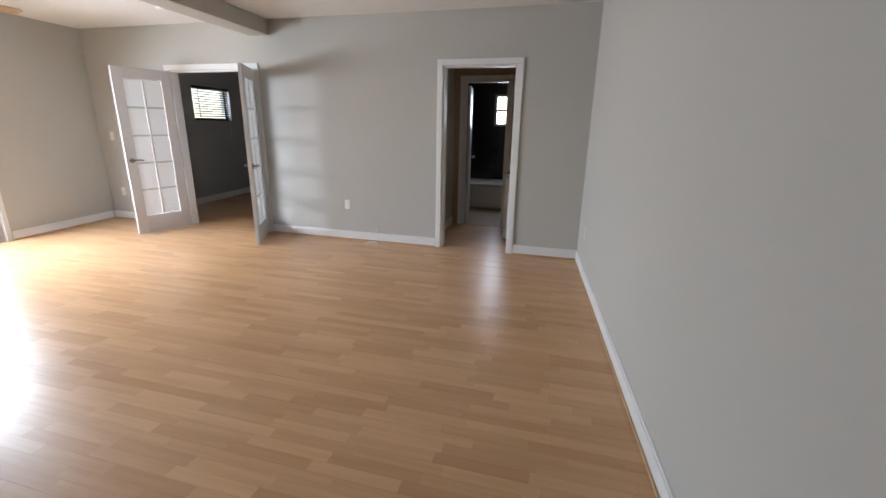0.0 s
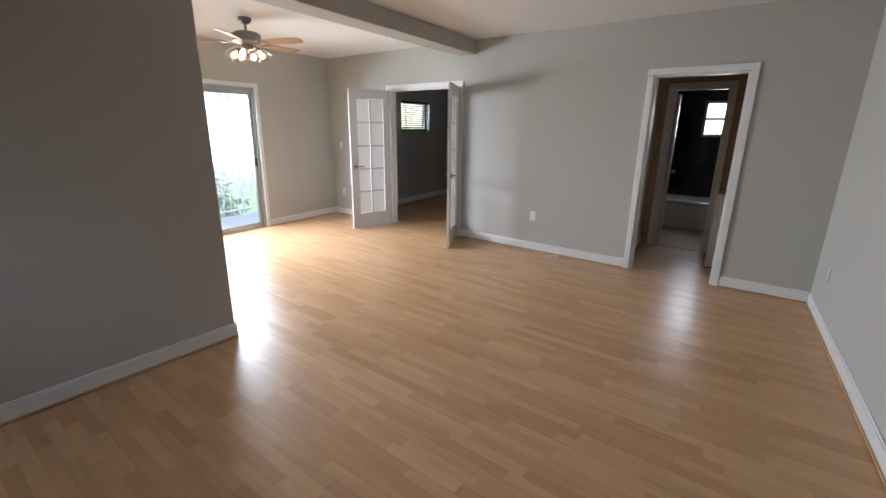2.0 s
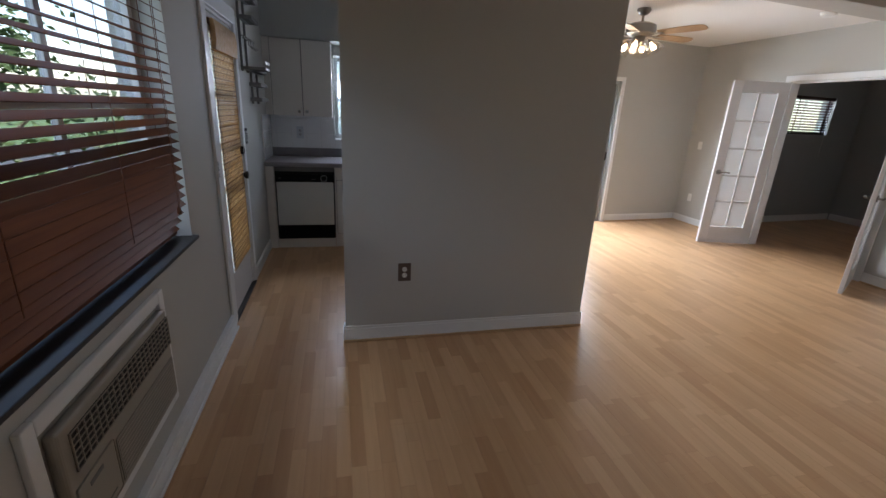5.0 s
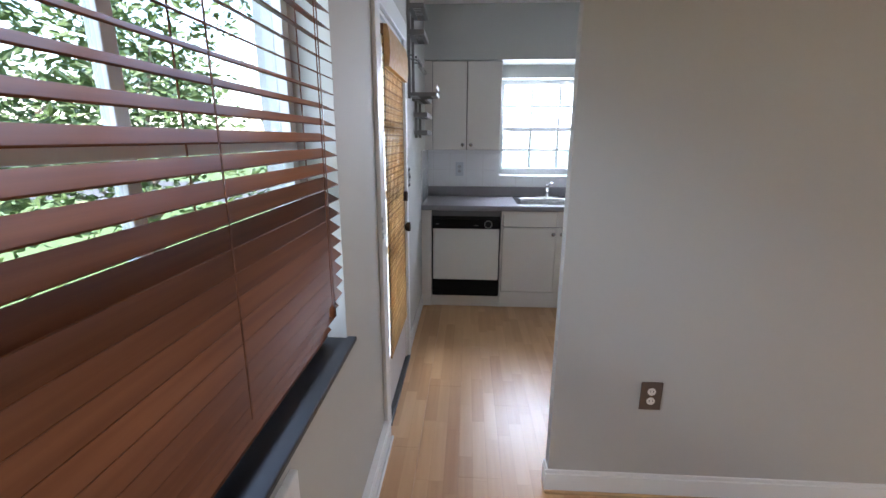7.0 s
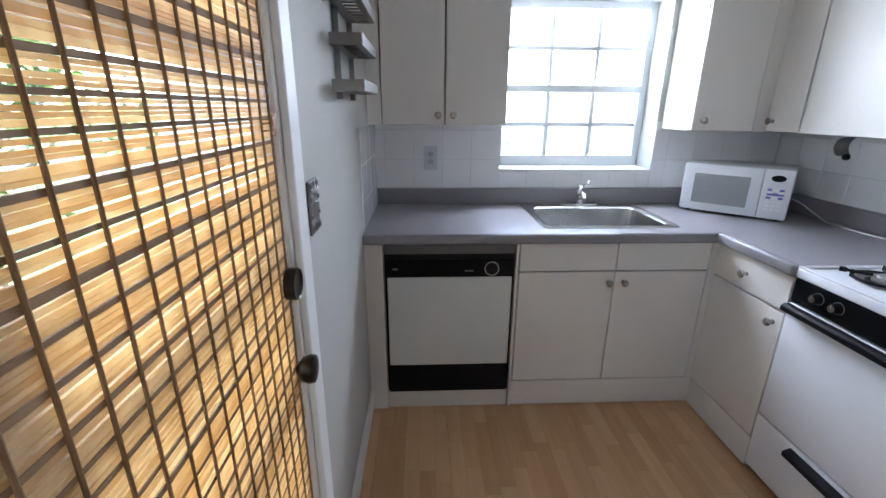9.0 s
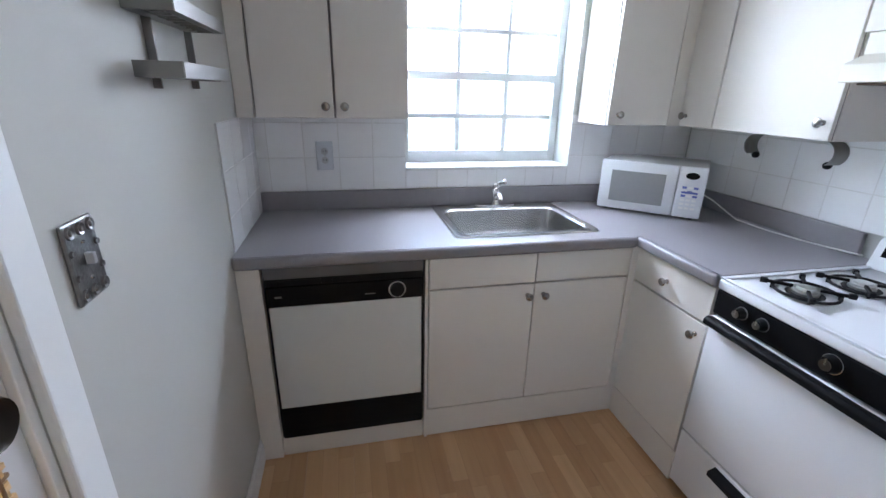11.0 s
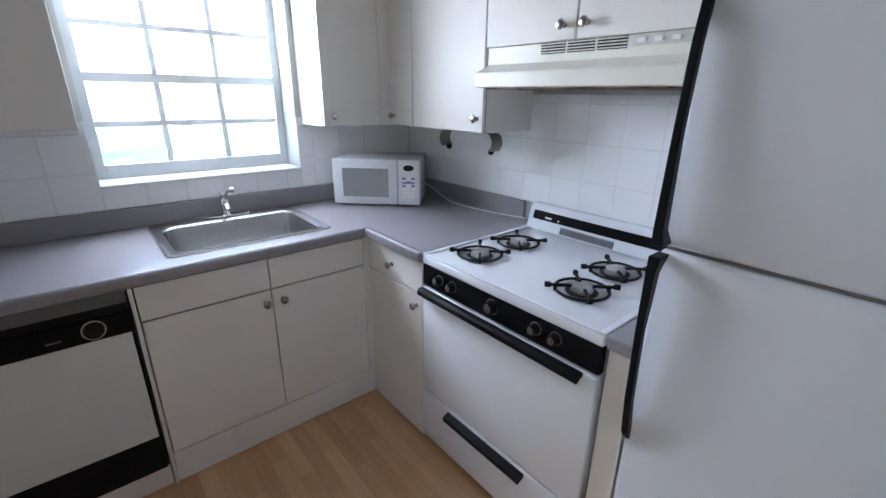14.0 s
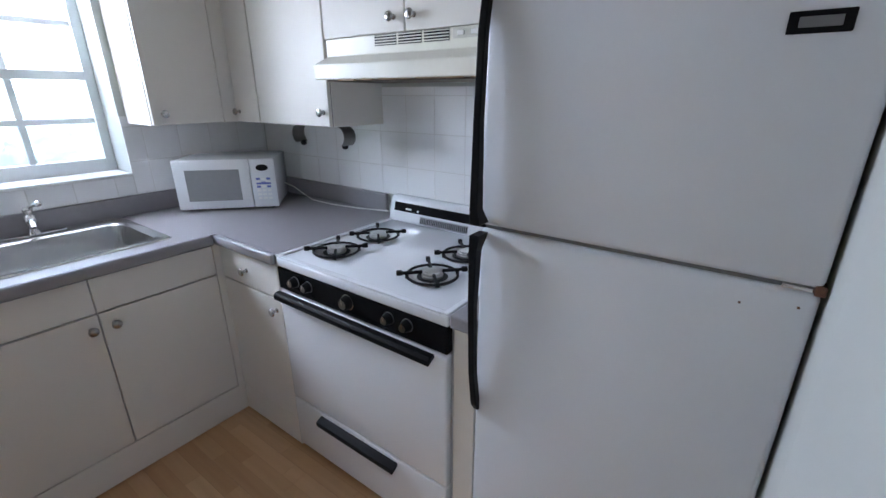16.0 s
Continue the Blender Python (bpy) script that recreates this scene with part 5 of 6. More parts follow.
for x in (-5.954, -5.886):
    for z in (1.215, 1.255):
        part("rosette", lathe([(0.006, 0), (0.005, 0.004), (0.002, 0.003)], Matrix.Translation((x, SOUTH + 0.0075, z)) @ Matrix.Rotation(radians(-90), 4, 'X'), seg=12), PEWTER, pl, smooth=True)
for z in (1.205, 1.265):
    part("screw", lathe([(0.004, 0), (0.003, 0.002), (0.001, 0.0022)], Matrix.Translation((-5.92, SOUTH + 0.0078, z)) @ Matrix.Rotation(radians(-90), 4, 'X'), seg=10), NICKEL, pl)
part("toggle", box((-5.925, SOUTH + 0.007, 1.228), (-5.915, SOUTH + 0.02, 1.247), 0.002), SOCKET, ob, "grey toggle")

# ---- wall racks between garden door and cabinets ----
def rack_tray(parent, x0, x1, z, deep, high=0.036, bars=9):
    """A steel tray with raised edges and an open barred bottom."""
    y0, y1 = SOUTH + 0.009, SOUTH + deep
    tray = part("tray", box((x0, y1 - 0.002, z), (x1, y1, z + high), 0.0008), RACK, parent)
    part("tray_side", box((x0, y0, z), (x0 + 0.002, y1 - 0.0025, z + high), 0.0008), RACK, tray)
    part("tray_side", box((x1 - 0.002, y0, z), (x1, y1 - 0.0025, z + high), 0.0008), RACK, tray)
    part("tray_back", box((x0 + 0.0025, y0, z), (x1 - 0.0025, y0 + 0.002, z + high * 0.5), 0.0008), RACK, tray)
    part("tray_bottom", box((x0 + 0.0025, y0 + 0.0025, z), (x1 - 0.0025, y0 + deep * 0.30, z + 0.003), 0.0008), RACK, tray)
    part("tray_bottom", box((x0 + 0.0025, y1 - deep * 0.22, z), (x1 - 0.0025, y1 - 0.0025, z + 0.003), 0.0008), RACK, tray)
    for k in range(bars):
        x = x0 + 0.012 + (x1 - x0 - 0.024) * k / (bars - 1)
        part("wire", rod((x, y0 + deep * 0.30, z + 0.0015), (x, y1 - deep * 0.22, z + 0.0015), 0.0028, seg=6), RACK, tray)
    return tray


ob = thing("wall_rack", (-6.42, SOUTH, 1.49), "brushed steel wall rack with three small open trays", "wall shelf")
for x in (-6.337, -6.612):
    up = part("upright", box((x - 0.003, SOUTH + 0.001, 1.49), (x + 0.003, SOUTH + 0.020, 1.795), 0.001), RACK, ob)
    part("flange", box((x - 0.016, SOUTH + 0.001, 1.49), (x - 0.0035, SOUTH + 0.003, 1.795), 0.0008), NICKEL, up)
for z in (1.512, 1.635, 1.752):
    rack_tray(ob, -6.605, -6.225, z, 0.104, 0.032)
ob = thing("wall_rack", (-6.12, SOUTH, 1.74), "brushed steel wall shelf with a hook rail above it", "wall shelf")
for x in (-5.985, -6.20):
    up = part("upright", box((x - 0.003, SOUTH + 0.001, 1.74), (x + 0.003, SOUTH + 0.020, 2.36), 0.001), RACK, ob)
    part("flange", box((x - 0.016, SOUTH + 0.001, 1.74), (x - 0.0035, SOUTH + 0.003, 2.36), 0.0008), NICKEL, up)
rack_tray(ob, -6.215, -5.965, 1.755, 0.19, 0.022, 11)
sh = part("tray_guard", box((-6.213, SOUTH + 0.187, 1.802), (-5.967, SOUTH + 0.190, 1.826), 0.001), RACK, ob)
for x in (-6.208, -6.09, -5.972):
    part("guard_post", rod((x, SOUTH + 0.1885, 1.776), (x, SOUTH + 0.1885, 1.803), 0.003, seg=6), RACK, sh)
for z in (2.12, 2.27):
    rack_tray(ob, -6.27, -5.965, z, 0.112, 0.028)
part("rail", rod((-6.29, SOUTH + 0.06, 1.985), (-5.95, SOUTH + 0.06, 1.985), 0.007), RACK, ob)
for x in (-6.27, -6.12, -5.97):
    part("rail_collar", rod((x - 0.012, SOUTH + 0.06, 1.985), (x + 0.012, SOUTH + 0.06, 1.985), 0.013), NICKEL, ob)
    part("bracket", tube([(x, SOUTH + 0.004, 2.0), (x, SOUTH + 0.03, 2.0), (x, SOUTH + 0.055, 1.988)], 0.005, seg=6), RACK, ob)
for k in range(4):
    x = -6.23 + k * 0.07
    part("hook", tube([(x, SOUTH + 0.06, 1.994), (x, SOUTH + 0.072, 1.98), (x, SOUTH + 0.065, 1.94), (x, SOUTH + 0.085, 1.915), (x, SOUTH + 0.105, 1.93)], 0.003, seg=6), RACK, ob, smooth=True)
# ---- garden door with bamboo shade ----
casing("trim_garden_door", *P_SOUTH, GDOOR[0] + 7.6, GDOOR[1] + 7.6, 2.04, 1, 0.105, first=0.068)
jamb("door_lining_garden", *P_SOUTH, GDOOR[0] + 7.6, GDOOR[1] + 7.6, 2.04, -0.22)
DY = SOUTH - 0.028
ob = thing("garden_door", (-5.4, DY, 0.02), "white painted door with a tall glass light", "door")
g0, g1 = GDOOR[0] + 0.021, GDOOR[1] - 0.021
part("stile", box((g0, DY - 0.02, 0.025), (g0 + 0.10, DY + 0.02, 2.015), 0.003), DOORW, ob)
part("stile", box((g1 - 0.10, DY - 0.02, 0.025), (g1, DY + 0.02, 2.015), 0.003), DOORW, ob)
part("rail", box((g0 + 0.1, DY - 0.02, 1.90), (g1 - 0.1, DY + 0.02, 2.015), 0.003), DOORW, ob)
part("rail", box((g0 + 0.1, DY - 0.02, 0.025), (g1 - 0.1, DY + 0.02, 0.32), 0.003), DOORW, ob)
for z in (0.92, 1.21, 1.54):
    part("rail", box((g0 + 0.1, DY - 0.016, z - 0.022), (g1 - 0.1, DY + 0.016, z + 0.022), 0.003), DOORW, ob)
for z, w in ((0.32, 0.898), (0.942, 1.188), (1.232, 1.518), (1.562, 1.90)):
    p = part("pane", box((g0 + 0.1, DY - 0.003, z), (g1 - 0.1, DY + 0.003, w)), PANE, ob)
    p.visible_shadow = False
part("knob_rose", lathe([(0.03, 0), (0.03, 0.006), (0.012, 0.01), (0.012, 0.035), (0.026, 0.045), (0.03, 0.06), (0.028, 0.07), (0.014, 0.074)], Matrix.Translation((-5.648, DY + 0.007, 0.955)) @ Matrix.Rotation(radians(-90), 4, 'X')), BRONZE, ob, "dark bronze door knob", smooth=True)
part("deadbolt", lathe([(0.038, 0), (0.037, 0.012), (0.030, 0.030), (0.032, 0.052), (0.030, 0.056), (0.026, 0.053), (0.006, 0.052)], Matrix.Translation((-5.645, DY + 0.006, 1.145)) @ Matrix.Rotation(radians(-90), 4, 'X')), BRONZE, ob, "dark bronze deadbolt", smooth=True)
part("latch", box((-5.69, DY + 0.02, 1.415), (-5.662, DY + 0.04, 1.455), 0.005), material("amber_latch", (0.35, 0.12, 0.04), 0.35), ob, "amber brown latch")
for z in (0.25, 1.08, 1.80):
    part("hinge", box((g1 + 0.0205, SOUTH + 0.0, z), (g1 + 0.045, SOUTH + 0.0195, z + 0.09), 0.002), PLATEW if z == 1.08 else TRIM, ob, "painted hinge")
for z in (1.045, 1.085, 1.118):
    bm = box((GDOOR[1] + 0.088, SOUTH + 0.0178, z), (GDOOR[1] + 0.104, SOUTH + 0.0235, z + 0.026), 0.002)
    part("strike", bm, PLATEG, ob, "old paint-clogged strike plate")
    part("strike_slot", box((GDOOR[1] + 0.093, SOUTH + 0.0232, z + 0.004), (GDOOR[1] + 0.100, SOUTH + 0.0238, z + 0.009)), BLACK, ob)
single("door_threshold", box((GDOOR[0] - 0.02, SOUTH - 0.21, 0.001), (GDOOR[1] + 0.02, SOUTH + 0.022, 0.022), 0.006), SILL, (-5.4, SOUTH, 0), "black stone door threshold", "threshold", kind="structure")

REEDT = bpy.data.materials.new("bamboo_reed_backlit")
REEDT.use_nodes = True
n, l = REEDT.node_tree.nodes, REEDT.node_tree.links
geo, info = n.new("ShaderNodeNewGeometry"), n.new("ShaderNodeTexNoise")
info.inputs["Scale"].default_value = 35
l.new(geo.outputs["Position"], info.inputs["Vector"])
isl = n.new("ShaderNodeMath")
isl.operation = 'MULTIPLY_ADD'
l.new(geo.outputs["Random Per Island"], isl.inputs[0])
isl.inputs[1].default_value = 0.6
l.new(info.outputs["Fac"], isl.inputs[2])
ramp = n.new("ShaderNodeValToRGB")
ramp.color_ramp.elements[0].position, ramp.color_ramp.elements[1].position = 0.35, 1.0
ramp.color_ramp.elements[0].color, ramp.color_ramp.elements[1].color = (0.84, 0.68, 0.44, 1), (0.66, 0.45, 0.23, 1)
l.new(isl.outputs[0], ramp.inputs["Fac"])
trl = n.new("ShaderNodeBsdfTranslucent")
l.new(ramp.outputs["Color"], trl.inputs["Color"])
l.new(ramp.outputs["Color"], n["Principled BSDF"].inputs["Base Color"])
n["Principled BSDF"].inputs["Roughness"].default_value = 0.6
mx = n.new("ShaderNodeMixShader")
mx.inputs[0].default_value = 0.55
l.new(n["Principled BSDF"].outputs[0], mx.inputs[1])
l.new(trl.outputs[0], mx.inputs[2])
l.new(mx.outputs[0], n["Material Output"].inputs["Surface"])
ob = thing("bamboo_shade", (-5.38, SOUTH, 0.37), "woven tan bamboo roll-up shade on the glass door", "window shade")
rng = random.Random(5)
SY, SA, SB = SOUTH + 0.012, -5.655, -5.085
t = bmesh.new()
dark = bmesh.new()
z, run = 0.375, 0
while z < 1.93:
    if run >= rng.choice((3, 4, 4, 5)):
        h, into, run = rng.choice((0.005, 0.006, 0.008)), dark, 0
    else:
        h, into, run = rng.choice((0.004, 0.005, 0.007)), t, run + 1
    w0 = rng.uniform(-0.006, 0.006)
    box((SA + w0, SY - 0.002 + rng.uniform(-0.001, 0.001), z), (SB + rng.uniform(-0.006, 0.006), SY + 0.0015, z + h), 0, into)
    z += h + rng.choice((0.0005, 0.001, 0.0018, 0.003))
rd = part("dark_reeds", dark, CORDM, ob, "dark brown bamboo reeds")
rd["kind"] = "stuff"
rd = part("reeds", t, REEDT, ob, "thin pale split bamboo reeds")
rd["kind"] = "stuff"
for k in range(14):
    x = SA + 0.012 + k * (SB - SA - 0.024) / 13
    part("cord", rod((x, SY + 0.003, 0.37), (x, SY + 0.003, 1.93), 0.0022, seg=6), CORDM, ob)
t = bmesh.new()
prism([(SY + 0.008, 1.80), (SY + 0.030, 1.80), (SY + 0.036, 1.85), (SY + 0.034, 1.93), (SY + 0.024, 1.972), (SY + 0.008, 1.972)], 0, SA - 0.012, SB + 0.012, t)
part("valance", t, REEDT, ob, "folded bamboo valance")
part("head_rail", box((SA - 0.01, SY - 0.008, 1.935), (SB + 0.01, SY + 0.007, 1.975), 0.003), material("head_rail_brown", (0.16, 0.075, 0.03), 0.5), ob)
part("bottom_slat", box((SA, SY - 0.004, 0.352), (SB, SY + 0.005, 0.373), 0.003), REED, ob)

# ---- south window: sill, blind, air conditioner ----
single("window_sill", box((WINDOW[0] - 0.015, SOUTH - 0.13, WINDOW[2] - 0.016), (WINDOW[1] + 0.015, SOUTH + 0.03, WINDOW[2] + 0.002), 0.004), SILL, (-3.4, SOUTH, 0.8), "black stone window sill", "window sill", kind="structure")
ob = thing("wooden_blind", (-3.4, SOUTH, 0.86), "red-brown wooden venetian blind with tilted slats", "blind")
BA, BB, BY = -4.32, -2.475, SOUTH - 0.012
part("head_rail", box((BA, BY - 0.03, 2.06), (BB, BY + 0.03, 2.115), 0.004), BLIND, ob)
part("bottom_rail", box((BA + 0.012, BY - 0.085, 0.856), (BB, BY - 0.036, 0.876), 0.004), BLIND, ob)
slat = None
k = 0
zz = 0.895
while zz < 2.05:
    tilt = 46 - 22 * min(1.0, max(0.0, (zz - 0.99) / 0.42))
    if slat is None:
        bmx = box((BA, -0.0255, -0.0016), (BB, 0.0255, 0.0016), 0.0008, seg=1)
        me = bpy.data.meshes.new("slat")
        bmesh.ops.translate(bmx, verts=bmx.verts, vec=(3.4, 0, 0))
        bmx.to_mesh(me)
        bmx.free()
        me.materials.append(BLIND)
        slat = me
    s = new("slat", slat)
    s.parent = ob
    s.matrix_local = pose(0, BY - SOUTH - 0.055 * max(0.0, 1 - (zz - 0.87) / 0.16), zz - 0.86, -tilt, 0, 0)
    zz += 0.0425
for x, half in ((BA + 0.12, 0.0035), (BA + 0.62, 0.002), (BA + 1.22, 0.002), (BB - 0.12, 0.002)):
    for dy in (0.027, -0.027):
        part("ladder_tape", box((x - half, BY + dy - 0.0006, 0.99), (x + half, BY + dy + 0.0006, 2.06)), BLIND, ob, "brown cloth ladder tape")
part("tassel_cord", rod((BA + 0.16, BY + 0.034, 1.02), (BA + 0.16, BY + 0.034, 2.06), 0.0016, seg=6), BLIND, ob)
part("tassel", lathe([(0.003, 0.0), (0.009, -0.012), (0.010, -0.035), (0.004, -0.04)], Matrix.Translation((BA + 0.16, BY + 0.034, 1.03)), seg=10), BLIND, ob, smooth=True)

ob = thing("air_conditioner", (-3.41, SOUTH, AC[2]), "beige through-wall air conditioner in a white frame", "air conditioner")
a0, a1, c0, c1 = AC
for nm, a, b in (("frame_side", (a0 - 0.05, c0 - 0.05), (a0, c1 + 0.05)), ("frame_side", (a1, c0 - 0.05), (a1 + 0.05, c1 + 0.05)), ("frame_head", (a0, c1), (a1, c1 + 0.05)), ("frame_sill", (a0, c0 - 0.05), (a1, c0))):
    part(nm, box((a[0], SOUTH + 0.0005, a[1]), (b[0], SOUTH + 0.022, b[1]), 0.005), TRIM, ob, "white wooden frame")
part("casing", box((a0 + 0.008, SOUTH - 0.21, c0 + 0.008), (a1 - 0.008, SOUTH + 0.012, c1 - 0.008), 0.006), ACB, ob)
fp = part("front_panel", box((a0 + 0.014, SOUTH + 0.0125, c0 + 0.014), (a1 - 0.014, SOUTH + 0.045, c1 - 0.014), 0.012, seg=3), ACB, ob, "beige front panel")
gr = part("outlet_grille", box((a0 + 0.025, SOUTH + 0.0445, c1 - 0.168), (a1 - 0.06, SOUTH + 0.0475, c1 - 0.046), 0.001), ACD, ob, "dark air outlet grille")
for k in range(7):
    z = c1 - 0.168 + k * 0.0198
    part("bar", box((a0 + 0.025, SOUTH + 0.0476, z), (a1 - 0.06, SOUTH + 0.051, z + 0.0028)), ACB, gr)
for k in range(22):
    x = a0 + 0.025 + k * (a1 - a0 - 0.085) / 21
    part("bar", box((x - 0.0018, SOUTH + 0.0474, c1 - 0.168), (x + 0.0018, SOUTH + 0.0515, c1 - 0.046)), ACB, gr)
ip = part("intake_panel", box((a0 + 0.03, SOUTH + 0.0445, c0 + 0.035), (a1 - 0.25, SOUTH + 0.049, c1 - 0.228), 0.003), material("ac_intake_mesh", (0.26, 0.24, 0.21), 0.6, vary=0.06), ob, "fine intake mesh")
for k in range(10):
    z = c0 + 0.045 + k * 0.0155
    part("louvre", box((a0 + 0.035, SOUTH + 0.049, z), (a1 - 0.255, SOUTH + 0.051, z + 0.005)), ACB, ip)
cf = part("control_flap", box((a1 - 0.235, SOUTH + 0.0445, c0 + 0.035), (a1 - 0.035, SOUTH + 0.05, c1 - 0.21), 0.006), ACB, ob)
part("flap_line", box((a1 - 0.20, SOUTH + 0.05, c0 + 0.06), (a1 - 0.07, SOUTH + 0.0515, c0 + 0.064)), GREYP, cf)
part("maker_mark", box((a1 - 0.16, SOUTH + 0.05, c1 - 0.25), (a1 - 0.09, SOUTH + 0.051, c1 - 0.235)), GREYP, cf)

# bedroom blind
m, _ = line_frame((bed_west(BWIN[0]), BWIN[0]), (bed_west(BWIN[1]), BWIN[1]))
ob = thing("wooden_blind", m @ Vector((0.4, 0.03, BWIN[2])), "dark brown wooden blind in the bedroom window", "blind")
w = (BWIN[1] - BWIN[0]) * bs
part("head_rail", merge(None, box((0.01, 0.0, BWIN[3] - 0.05), (w - 0.01, 0.05, BWIN[3] - 0.003), 0.003), m), DARKBLIND, ob)
for k in range(13):
    part("slat", merge(None, box((0.012, -0.025, -0.0016), (w - 0.012, 0.025, 0.0016)), m @ Matrix.Translation((0, 0.03, BWIN[2] + 0.035 + k * 0.041)) @ Matrix.Rotation(radians(-30), 4, 'X')), DARKBLIND, ob)
part("bottom_rail", merge(None, box((0.01, 0.01, BWIN[2] + 0.004), (w - 0.01, 0.05, BWIN[2] + 0.02), 0.003), m), DARKBLIND, ob)
for x in (0.15, w - 0.15):
    part("ladder_tape", merge(None, box((x - 0.012, 0.001, BWIN[2] + 0.02), (x + 0.012, 0.0025, BWIN[3] - 0.05)), m), DARKBLIND, ob)
part("pull_cord", merge(None, rod((w - 0.06, -0.005, BWIN[2] - 0.35), (w - 0.06, -0.005, BWIN[3] - 0.05), 0.002, seg=6), m), PLATEW, ob)

# ---- ceiling fan ----
FANMETAL = material("fan_dark_nickel", (0.26, 0.235, 0.215), 0.36, metal=0.9, vary=0.08, scale=30)
CX, CY = -6.265, 2.215
ob = thing("ceiling_fan", (CX, CY, CEILING), "nickel ceiling fan with maple blades and lit glass shades", "ceiling fan")
at = Matrix.Translation((CX, CY, 0))
part("canopy", lathe([(0.065, CEILING - 0.001), (0.068, CEILING - 0.02), (0.05, CEILING - 0.05), (0.02, CEILING - 0.065)], at, seg=24), FANMETAL, ob, smooth=True)
part("downrod", rod((CX, CY, CEILING - 0.14), (CX, CY, CEILING - 0.06), 0.012), FANMETAL, ob)
part("motor_housing", lathe([(0.03, 2.46), (0.10, 2.455), (0.14, 2.435), (0.146, 2.39), (0.142, 2.36), (0.11, 2.342), (0.06, 2.335)], at, seg=32), FANMETAL, ob, "brushed nickel motor housing", smooth=True)
part("switch_cup", lathe([(0.055, 2.336), (0.06, 2.31), (0.05, 2.285), (0.02, 2.275)], at, seg=24), FANMETAL, ob, smooth=True)
for k in range(5):
    a = radians(22 + 72 * k)
    mb = at @ Matrix.Rotation(a, 4, 'Z')
    g = box((0.10, -0.016, 2.345), (0.22, 0.016, 2.351), 0.002)
    box((0.19, -0.04, 2.341), (0.25, 0.04, 2.346), 0.002, g)
    part("blade_arm", merge(None, g, mb), FANMETAL, ob)
    t = bmesh.new()
    out = [(0.20, -0.05), (0.30, -0.058), (0.55, -0.066), (0.62, -0.06), (0.65, -0.035), (0.655, 0), (0.65, 0.035), (0.62, 0.06), (0.55, 0.066), (0.30, 0.058), (0.20, 0.05)]
    prism(out, 2, -0.003, 0.003, t)
    part("blade", merge(None, t, mb @ Matrix.Translation((0, 0, 2.352)) @ Matrix.Rotation(radians(-12), 4, 'X')), FANWOOD, ob, "pale maple blade")
BULB = glow("warm_bulb", (1.0, 0.76, 0.50), 4.5)
SHADEG = glass("clear_ribbed_glass", (0.98, 0.93, 0.85), 0.08)
for _q in SHADEG.node_tree.nodes:
    if _q.type == "MATH" and _q.operation == "MULTIPLY_ADD":
        _q.inputs[2].default_value = 0.16
for k in range(4):
    a = radians(40 + 90 * k)
    c, s = math.cos(a), math.sin(a)
    arm = part("lamp_arm", tube([(CX + 0.04 * c, CY + 0.04 * s, 2.30), (CX + 0.075 * c, CY + 0.075 * s, 2.305), (CX + 0.10 * c, CY + 0.10 * s, 2.29)], 0.008), FANMETAL, ob, smooth=True)
    ml = Matrix.Translation((CX + 0.10 * c, CY + 0.10 * s, 2.29)) @ Vector((c * 0.75, s * 0.75, -1)).to_track_quat('Z', 'Y').to_matrix().to_4x4()
    part("socket_cup", lathe([(0.018, -0.005), (0.024, 0.01), (0.024, 0.028)], ml, seg=16), FANMETAL, arm, smooth=True)
    t = bmesh.new()
    rings = []
    for r, z in ((0.028, 0.016), (0.050, 0.040), (0.066, 0.075), (0.072, 0.110), (0.084, 0.130)):
        rings.append([t.verts.new((r * (1 + 0.05 * (j % 2)) * math.cos(2 * math.pi * j / 24), r * (1 + 0.05 * (j % 2)) * math.sin(2 * math.pi * j / 24), z)) for j in range(24)])
    for p, q in zip(rings, rings[1:]):
        for j in range(24):
            t.faces.new((p[j], p[(j + 1) % 24], q[(j + 1) % 24], q[j]))
    sh = part("shade", merge(None, t, ml), SHADEG, ob, "clear ribbed glass shade", smooth=True)
    sh.visible_shadow = False
    part("bulb", lathe([(0.011, 0.02), (0.014, 0.045), (0.024, 0.07), (0.026, 0.085), (0.018, 0.10), (0.004, 0.106)], ml, seg=14), BULB, arm, "warm glowing bulb", smooth=True)
part("pull_chain", rod((CX + 0.02, CY, 2.13), (CX + 0.02, CY, 2.28), 0.0015, seg=6), FANMETAL, ob)
part("pull_chain", rod((CX - 0.025, CY + 0.01, 2.16), (CX - 0.025, CY + 0.01, 2.28), 0.0015, seg=6), FANMETAL, ob)
ob = thing("smoke_detector", (-5.65, 3.79, CEILING), "round white smoke detector on the ceiling", "smoke detector")
part("base", lathe([(0.07, CEILING - 0.001), (0.07, CEILING - 0.012)], Matrix.Translation((-5.65, 3.79, 0)), seg=28), PLATEW, ob)
part("cover", lathe([(0.066, CEILING - 0.012), (0.064, CEILING - 0.03), (0.05, CEILING - 0.042), (0.02, CEILING - 0.044)], Matrix.Translation((-5.65, 3.79, 0)), seg=28), PLATEW, ob, smooth=True)

# loose white cable by the back wall
pts = []
for k in range(60):
    a = k / 59 * 2.6 * 2 * math.pi
    r = 0.055 + 0.012 * math.sin(2.3 * a)
    pts.append((-3.62 + r * math.cos(a) * 1.3 + 0.002 * k / 6, 4.40 + r * math.sin(a) * 0.7, 0.006 + 0.005 * (k // 24)))
pts += [(-3.55, 4.44, 0.03), (-3.58, 4.48, 0.08), (-3.585, 4.495, 0.13), (-3.575, 4.505, 0.165), (-3.572, 4.515, 0.175)]
